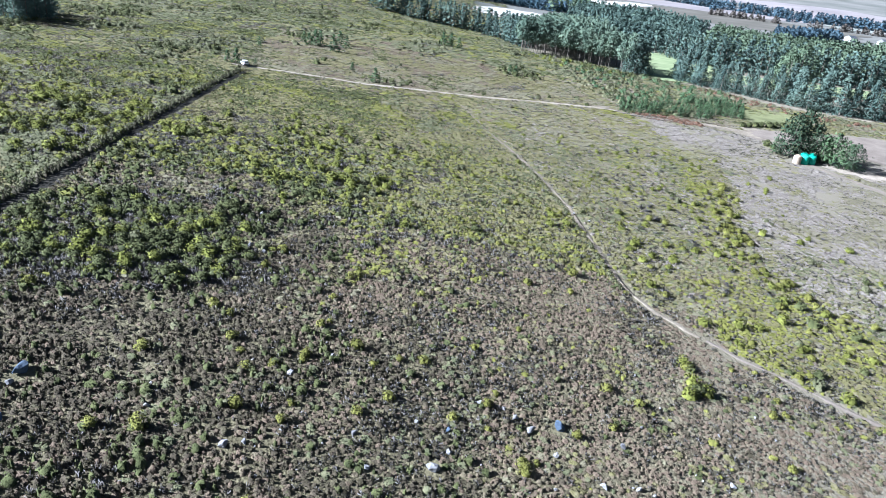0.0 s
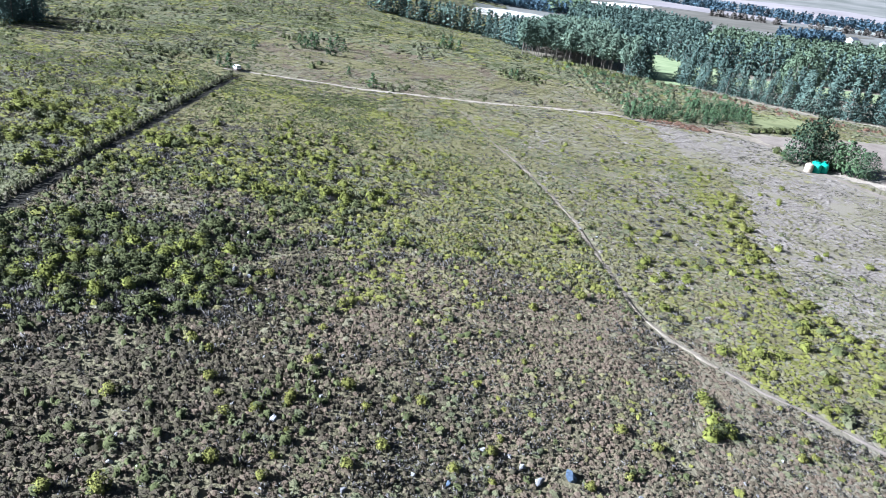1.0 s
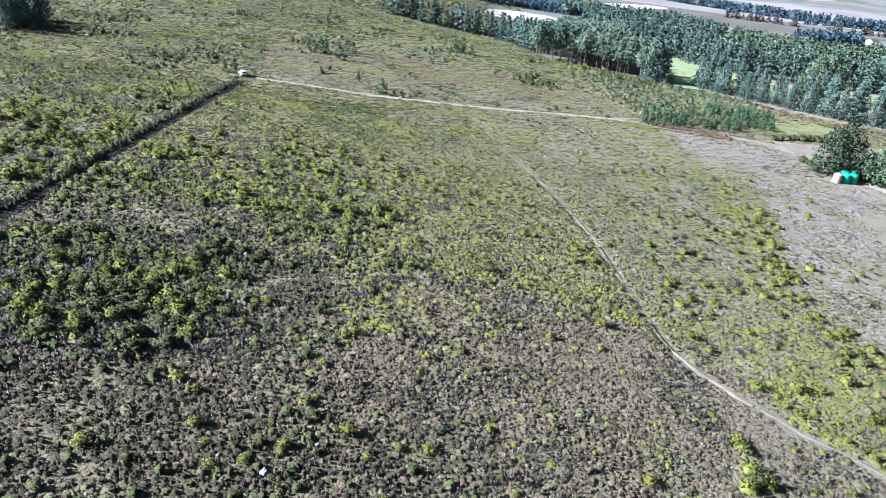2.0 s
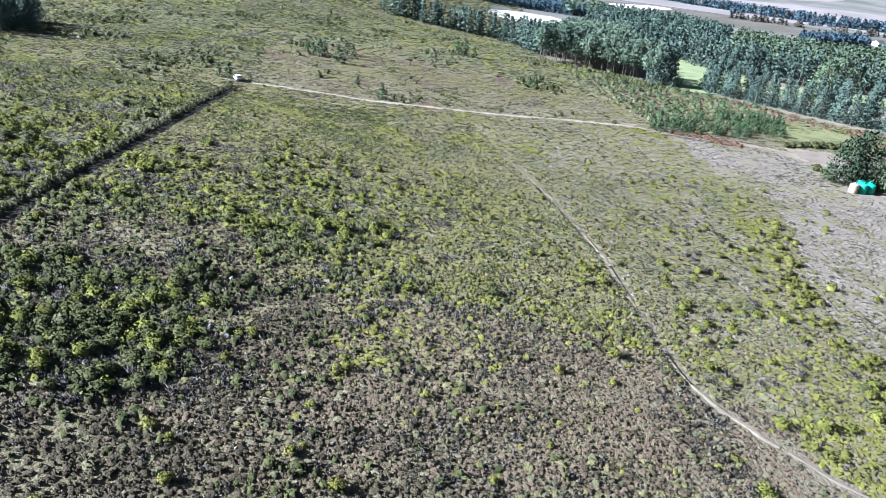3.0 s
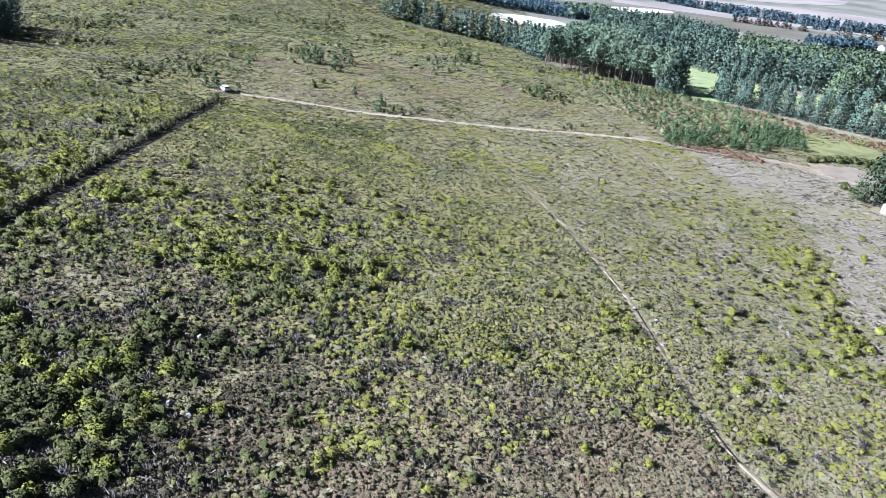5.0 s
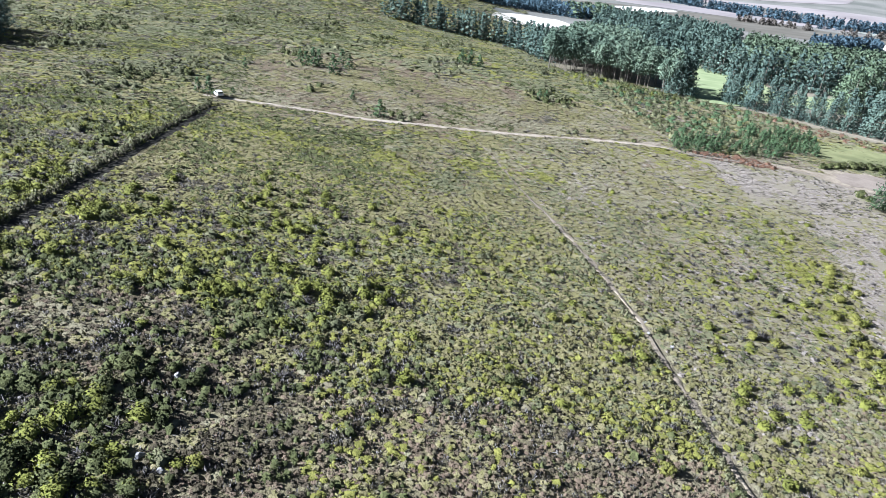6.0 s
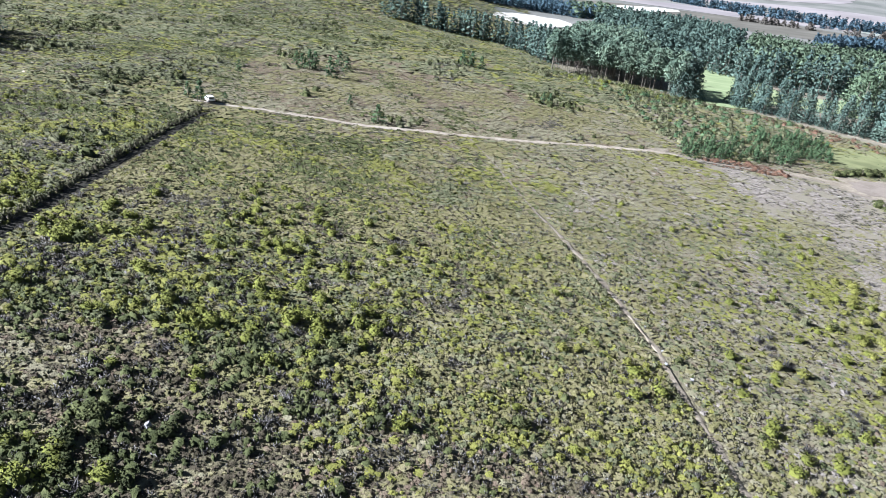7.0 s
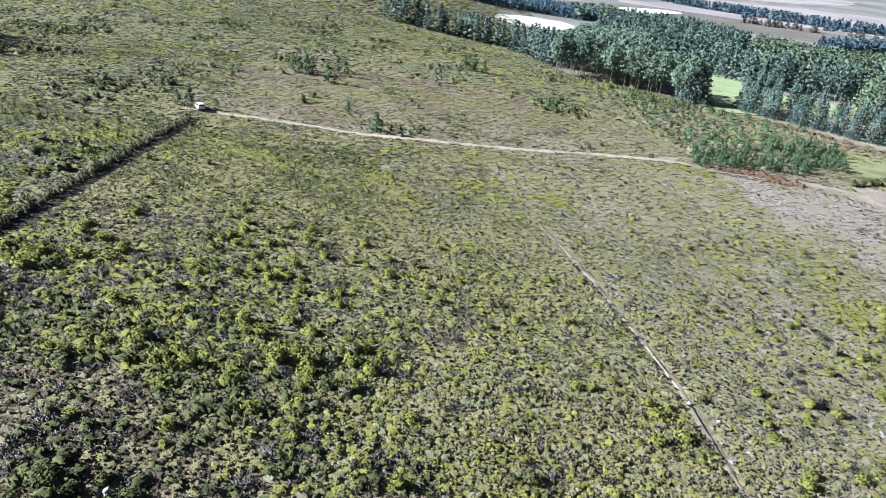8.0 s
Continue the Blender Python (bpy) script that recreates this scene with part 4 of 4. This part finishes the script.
forest("far_belt", along([(330, 1860), (380, 1700), (425, 1596), (516, 1390), (575, 1274), (663, 1142), (780, 1010)], 1.6, rng, 9), 680, 50, 16, 0.5, 6.0, 2.6, "hazy_wood", "dark belt of trees across the valley", False)
forest("far_belt", along([(330, 640), (420, 640), (560, 620)], 3, rng, 4), 690, 60, 9, 0.5, 4.0, 1.8, "hazy_wood", "line of dark trees between fields", False)

for x, y, s_ in ((141, 299, 1.05), (147, 303, 1.2), (144, 308, 1.1)):
    place_tree("broadleaf_tree", x, y, s_, random.choice(BROAD), "large pale green broadleaf tree behind the pines", "pale trees by the shelter belt")
# young pines on the slope below the plantation
spot = fill([(47, 200), (52, 208), (72, 223), (92, 239), (97, 230), (89, 209), (71, 199), (57, 196), (48, 194)], 2.0, rng)
for x, y in spot[rng.rand(len(spot)) < 0.2 + 0.9 * patchy(spot[:, 0], spot[:, 1], 9, 33)]:
    place_tree("young_pine", x, y, rng.uniform(0.4, 0.85), random.choice(SAPLING), "bushy young green pine on the slope", "young pines of the thicket")
for x, y, s_ in ((49, 194, 0.9), (-22, 174, 1.0), (-40, 211, 1.2), (-47, 217, 1.3), (-46, 219, 1.2), (-49, 217, 1.0), (-52, 222, .8), (-41, 226, 1.2), (-38, 222, .9),
                 (-55.6, 166.6, .9), (-57.7, 166.0, .7), (-8, 262, 1.3), (-5, 264, 1.2), (-2, 262, 1.0), (16, 226, 0.8), (18, 227, .8), (-60, 200, 0.7), (-30, 186, .6), (-52, 170, .4)):
    place_tree("young_pine", x, y, s_, random.choice(SAPLING), "lone dark young pine standing in low scrub", "lone pines by the track")
for x, y, s_, kind in ((84, 165.6, 0.85, TANK), (87, 166.4, 0.95, TANK), (89.2, 165.4, 0.7, TANK), (81, 166.5, 0.55, SCREEN), (91, 163.2, 0.95, SCREEN), (93, 161.8, 1.0, SCREEN), (95, 160.2, 0.85, SCREEN), (92.2, 164.6, 0.8, SCREEN), (96.4, 158.8, 0.6, TANK)):
    place_tree("pine", x, y, s_, random.choice(kind), "bushy pine sheltering the green water tanks" if kind is TANK else "light green young tree beside the water tanks", "trees by the water tanks")
# mixed tall bushes of that slope, and brown ones along the foot of the pines
for name, n, label, poly, step, lo, hi in (
        ("hill_green", 70, "grey-green bushes on the slope below the pines", [(46, 204), (40, 235), (30, 285), (60, 285), (80, 278), (104, 258), (96, 226), (70, 200)], 3.0, 1.3, 2.8),
        ("young", 70, "green bushes on the slope below the pines", [(48, 212), (44, 240), (40, 290), (66, 282), (104, 258), (98, 244), (72, 226)], 4.4, 1.4, 3.0),
        ("lime", 60, "yellow-green bushes below the plantation", [(26, 285), (30, 300), (62, 288), (70, 272), (44, 262)], 4.0, 1.4, 2.6),
        ("russet", 30, "red-brown bracken at the end of the track", [(49, 193), (56, 195.5), (65, 196.5), (71, 191.5), (69, 188), (58, 190)], 0.95, 0.8, 1.6),
        ("russet", 50, "brown dry bushes along the foot of the pines", [(84, 270), (104, 254), (118, 240), (128, 228), (165, 220), (165, 208), (120, 222), (104, 238)], 2.4, 1.0, 2.4),
        ("hill_green", 50, "grey-green bushes along the foot of the pines", [(100, 262), (118, 240), (128, 228), (165, 220), (165, 205), (120, 206), (104, 245)], 4.2, 1.2, 2.4)):
    q = fill(poly, step, rng)
    q = q[(rng.rand(len(q)) < 0.35 + 0.6 * patchy(q[:, 0], q[:, 1], 10, 51)) & clear_of(q[:, 0], q[:, 1])]
    w = rng.uniform(lo, hi, len(q))
    tagged(plant("bushes", "puff", n, q, w, w * rng.uniform(0.5, 0.85, len(q)), M[name], 95, sink=0.03, core=2, leaf=0.62, leafy=True), label, "bushes", kind="stuff")
# a dark stand up the slope
for x, y in fill([(-114, 171), (-112, 184), (-124, 208), (-140, 192)], 3.2, rng):
    place_tree("pine", x, y, rng.uniform(0.4, 0.6), random.choice(FULL), "dark pine of a shaded stand up the slope", "dark stand up the slope")

# ---------------------------------------------------------------- clearings, lawns and fields
tagged(blot("reservoir_rim", 90, 188, 10.2, 8.2, M["sand_track"], 0.5, 0.10, ragged=0.3, seed=1), "pale sandy rim round a dry basin", "rim")
tagged(blot("bare_patch", 41.5, 195.6, 2.6, 1.2, M["sand_track"], 0.4, 0.09, ragged=0.5, seed=21), "bare pale sandy turning place at the end of the track", "sand")
tagged(blot("bare_patch", 98, 157.5, 8, 4.2, M["pale_sand"], -0.5, 0.09, ragged=0.5, seed=22), "bare pale sandy ground beside the water tanks", "sand")
tagged(blot("dry_basin", 91.3, 188.6, 8.2, 6.4, M["gravel"], 0.5, 0.16, ragged=0.2, seed=2), "dry grey gravel basin", "basin")
tagged(blot("dirt_yard", 127, 184, 21, 19, M["gravel"], 0.3, 0.10, seed=3), "bare grey-brown dirt yard beside the tanks", "yard")
tagged(blot("grass_patch", 102, 219, 15, 10.5, M["meadow"], 0.5, 0.12, ragged=0.35, seed=4), "green grass patch by the gravel road", "grass")
tagged(blot("lawn", 112, 372, 98, 26, M["lawn"], 1.3, 0.25, seed=5), "mown green lawn between rows of pines", "lawn")
tagged(blot("lawn", 170, 322, 72, 29, M["lawn"], 0.05, 0.3, seed=6), "mown green lawn between rows of pines", "lawn")
tagged(blot("sand_clearing", 42, 680, 30, 72, M["white_sand"], -0.35, 0.3, seed=7), "white sand clearing among the pines", "sand")
tagged(blot("sand_clearing", 245, 1180, 42, 105, M["white_sand"], -0.6, 0.5, seed=8), "far white sand bank in the valley", "sand")
tagged(blot("field", 330, 1080, 250, 170, M["brown_field"], -0.75, 0.3, seed=9), "brown stubble field in the valley", "field")
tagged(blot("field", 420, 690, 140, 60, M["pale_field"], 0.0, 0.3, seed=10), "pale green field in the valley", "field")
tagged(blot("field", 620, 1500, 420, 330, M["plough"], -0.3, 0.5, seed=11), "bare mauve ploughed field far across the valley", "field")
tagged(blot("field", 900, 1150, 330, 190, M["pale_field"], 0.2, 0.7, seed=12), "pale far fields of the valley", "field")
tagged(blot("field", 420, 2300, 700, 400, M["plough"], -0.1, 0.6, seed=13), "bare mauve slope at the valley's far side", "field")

tagged(strip("farm_track", [(58, 288), (76, 282), (92, 272), (101.5, 264), (111, 258), (119, 251), (126, 240), (150, 232), (185, 228)], 1.5, M["sand_track"], seed=6), "pale dirt track along the foot of the pines", "track", kind="structure")
tagged(strip("farm_track", [(-60, 412), (-22, 409), (6, 401), (20, 372)], 2.5, M["gravel"], seed=7), "bare strip along the foot of a pine row", "track", kind="structure")


# ---------------------------------------------------------------- far farm buildings
def far_house(x, y, w, d, h, turn):
    e = new("farm_building")
    e.matrix_basis = pose(x, y, float(land(x, y)), 0, 0, turn)
    part("wall", box(bmesh.new(), (w, d, h), (0, 0, h / 2), 0.05), M["white_paint"], e)
    bm = bmesh.new()
    v = [bm.verts.new(c) for c in ((-w * .54, -d * .56, h), (w * .54, -d * .56, h), (w * .54, d * .56, h), (-w * .54, d * .56, h), (-w * .54, 0, h + d * .3), (w * .54, 0, h + d * .3))]
    for f in ((0, 1, 5, 4), (2, 3, 4, 5), (0, 4, 3), (1, 2, 5), (3, 2, 1, 0)):
        bm.faces.new([v[k] for k in f])
    part("roof", bm, M["steel"], e, "pale sheet-metal roof")
    for k in range(3):
        part("window", box(bmesh.new(), (1.2, 0.12, 1.2), ((k - 1) * w * 0.3, -d / 2 - 0.02, h * 0.55), 0.02), M["glass"], e)
    return tagged(e, "white farm building far off in the valley", "building", "far farm buildings")


for x, y, w, d, h, turn in ((478, 800, 26, 11, 5, 20), (520, 815, 18, 9, 4, -10), (455, 840, 14, 8, 4, 35), (640, 1010, 20, 9, 5, 10), (690, 1050, 24, 10, 5, -20), (735, 1020, 16, 8, 4, 15),
                            (760, 1120, 26, 10, 5, 0), (810, 1090, 18, 9, 5, 30), (700, 1160, 20, 9, 5, -15), (860, 1180, 24, 10, 5, 12)):
    far_house(x, y, w, d, h, turn)
forest("far_hedge", np.r_[along([(380, 1150), (420, 1110), (470, 1075)], 5, rng, 7), along([(520, 1060), (560, 1040), (600, 1000)], 5, rng, 7)], 695, 130, 9, 0.5, 6.0, 1.9, "bare_wood", "leafless grey-brown trees beside a stubble field", False)
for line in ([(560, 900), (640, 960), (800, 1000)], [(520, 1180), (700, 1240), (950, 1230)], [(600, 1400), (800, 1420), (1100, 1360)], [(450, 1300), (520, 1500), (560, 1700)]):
    forest("far_hedge", along(line, 4.0, rng, 4), int(700 + line[0][0]), 40, 8, 0.5, 3.5, 2.2, "hazy_wood", "far hedgerow between valley fields", False)

# ---------------------------------------------------------------- rocks
ROCKS = []
for k in range(7):
    rng = np.random.RandomState(70 + k)
    bm = bmesh.new()
    for p in unit(rng.normal(0, 1, (16, 3))) * rng.uniform(0.38, 0.62, (16, 1)) * [1, 0.72, 0.62]:
        bm.verts.new(p)
    bmesh.ops.convex_hull(bm, input=bm.verts)
    bmesh.ops.delete(bm, geom=[v for v in bm.verts if not v.link_faces], context="VERTS")
    bmesh.ops.bevel(bm, geom=list(bm.edges), offset=0.025, segments=1, affect="EDGES")
    bmesh.ops.triangulate(bm, faces=bm.faces)
    bmesh.ops.subdivide_edges(bm, edges=[e for e in bm.edges if e.calc_length() > 0.22], cuts=1)
    bmesh.ops.triangulate(bm, faces=bm.faces)
    for v in bm.verts:
        v.co *= 1 + 0.16 * noise.noise(v.co * 5 + Vector((9 * k, 0, 0)))
    me = bpy.data.meshes.new("rock")
    bm.to_mesh(me), bm.free()
    me.materials.append(M["rock"])
    ROCKS.append(me)


def place_rock(x, y, size, label="pale grey quartzite rock half buried in heath"):
    ob = new("rock", random.choice(ROCKS).copy() if "dark" in label else random.choice(ROCKS))
    ob.matrix_basis = pose(x, y, float(land(x, y)) + 0.22 * size, random.uniform(-25, 25), random.uniform(-25, 25), random.uniform(0, 360)) @ Matrix.Diagonal((size, size, size, 1))
    return tagged(ob, label, "rock", "rocks in the heath")


for x, y, s_ in STONES:
    if (x, y) in ((12, 48), (2, 44.8), (-30, 36.5), (-31.3, 41.7)):
        place_rock(x, y, 0.8 * s_, "rock standing in the heath, coloured dark blue-grey like its skylit shaded side").active_material = M["shaded_rock"]
    else:
        place_rock(x, y, 0.78 * s_)
rng = np.random.RandomState(21)
for k in range(100):
    y = 33 + 26 * rng.rand() ** 1.5
    place_rock(rng.uniform(-0.7, 0.7) * y, y, rng.uniform(0.2, 0.5), "small pale stone showing between the heath")
for x, y in ((17.5, 106), (18.5, 104.5), (19.5, 107.5), (20.5, 103), (21, 105.5), (20.2, 100.5), (21.6, 101.8), (22.5, 98.5)):
    place_rock(x, y, rng.uniform(0.4, 0.6), "small white stone beside the footpath")


# ---------------------------------------------------------------- water tanks
def water_tank(x, y, radius, height, material, label):
    e = new("water_tank")
    e.matrix_basis = pose(x, y, float(land(x, y)) + 0.02, 0, 0, random.uniform(0, 90))
    prof = [(radius * 0.97, 0), (radius, 0.08)]
    for k in range(1, 7):
        z = k * height * 0.82 / 6
        prof += [(radius, z - 0.10), (radius * 0.965, z - 0.05), (radius, z)]
    prof += [(radius * 0.93, height * 0.88), (radius * 0.62, height * 0.96), (radius * 0.30, height)]
    part("body", lathe(bmesh.new(), prof, 28), material, e, smooth_faces=True)
    lid = part("lid", lathe(bmesh.new(), [(radius * 0.27, 0), (radius * 0.28, 0.08), (radius * 0.22, 0.13), (0.05, 0.15)], 18), material, e, smooth_faces=True)
    lid.location.z = height - 0.01
    part("outlet_pipe", box(bmesh.new(), (0.3, 0.08, 0.08), (radius + 0.1, 0, 0.25), 0.02), M["steel"], e)
    return tagged(e, label, "water tank", "water tanks")


water_tank(83.4, 159.8, 0.95, 2.1, M["beige_plastic"], "faded beige plastic water tank beside green ones")
for x, y in ((85.4, 160.2), (87.4, 160.8), (86.3, 162.4), (88.3, 162.7)):
    water_tank(x, y, 1.0, 2.2, M["green_plastic"], "bright green ribbed plastic water tank under pines")


# ---------------------------------------------------------------- the parked car and the posts
def car(x, y, turn):
    e = new("car")
    e.matrix_basis = pose(x, y, float(land(x, y)) + 0.06, 0, 0, turn) @ Matrix.Diagonal((0.8, 0.78, 0.74, 1))
    part("body", box(box(bmesh.new(), (1.74, 4.2, 0.62), (0, 0, 0.62), 0.12), (1.6, 0.9, 0.1), (0, 1.5, 0.95), 0.05), M["white_paint"], e)
    part("cabin", box(bmesh.new(), (1.6, 2.7, 0.66), (0, -0.55, 1.24), 0.1, 0.84), M["white_paint"], e)
    part("rear_window", box(bmesh.new(), (1.2, 0.05, 0.4), (0, -1.83, 1.27), 0.01), M["glass"], e)
    part("windscreen", box(bmesh.new(), (1.3, 0.05, 0.44), (0, 0.73, 1.26), 0.01), M["glass"], e)
    for sx in (-1, 1):
        part("side_window", box(bmesh.new(), (0.05, 2.1, 0.38), (0.75 * sx, -0.5, 1.28), 0.01), M["glass"], e)
        part("tail_light", box(bmesh.new(), (0.16, 0.06, 0.3), (0.74 * sx, -2.09, 0.75), 0.02), M["lamp_red"], e)
        part("headlight", box(bmesh.new(), (0.3, 0.06, 0.16), (0.62 * sx, 2.09, 0.72), 0.02), M["glass"], e)
        for sy in (-1.3, 1.3):
            wheel = new("wheel")
            wheel.parent = e
            wheel.matrix_basis = pose(0.8 * sx, sy, 0.3, 0, 90, 0)
            part("tyre", lathe(bmesh.new(), [(0.2, -0.1), (0.29, -0.1), (0.33, -0.05), (0.33, 0.05), (0.29, 0.1), (0.2, 0.1)], 18), M["rubber"], wheel)
            part("rim", lathe(bmesh.new(), [(0.19, -0.105), (0.1, -0.08), (0.1, 0.08), (0.19, 0.105)], 14), M["steel"], wheel)
    part("bumper", box(bmesh.new(), (1.7, 0.16, 0.2), (0, -2.1, 0.45), 0.04), M["rubber"], e)
    return tagged(e, "small white car parked at the end of the track", "car")


car(-53.4, 165.6, 36)
for x, y, h in ((-54.3, 163.6, 1.1), (-55.0, 163.8, 1.2)):
    post = part("gate_post", lathe(bmesh.new(), [(0.07, -0.3), (0.07, h - 0.03), (0.04, h)], 10), M["bark"], None)
    post.matrix_basis = pose(x, y, float(land(x, y)))
    tagged(post, "short weathered pale post beside the parked car", "post", "posts by the car")
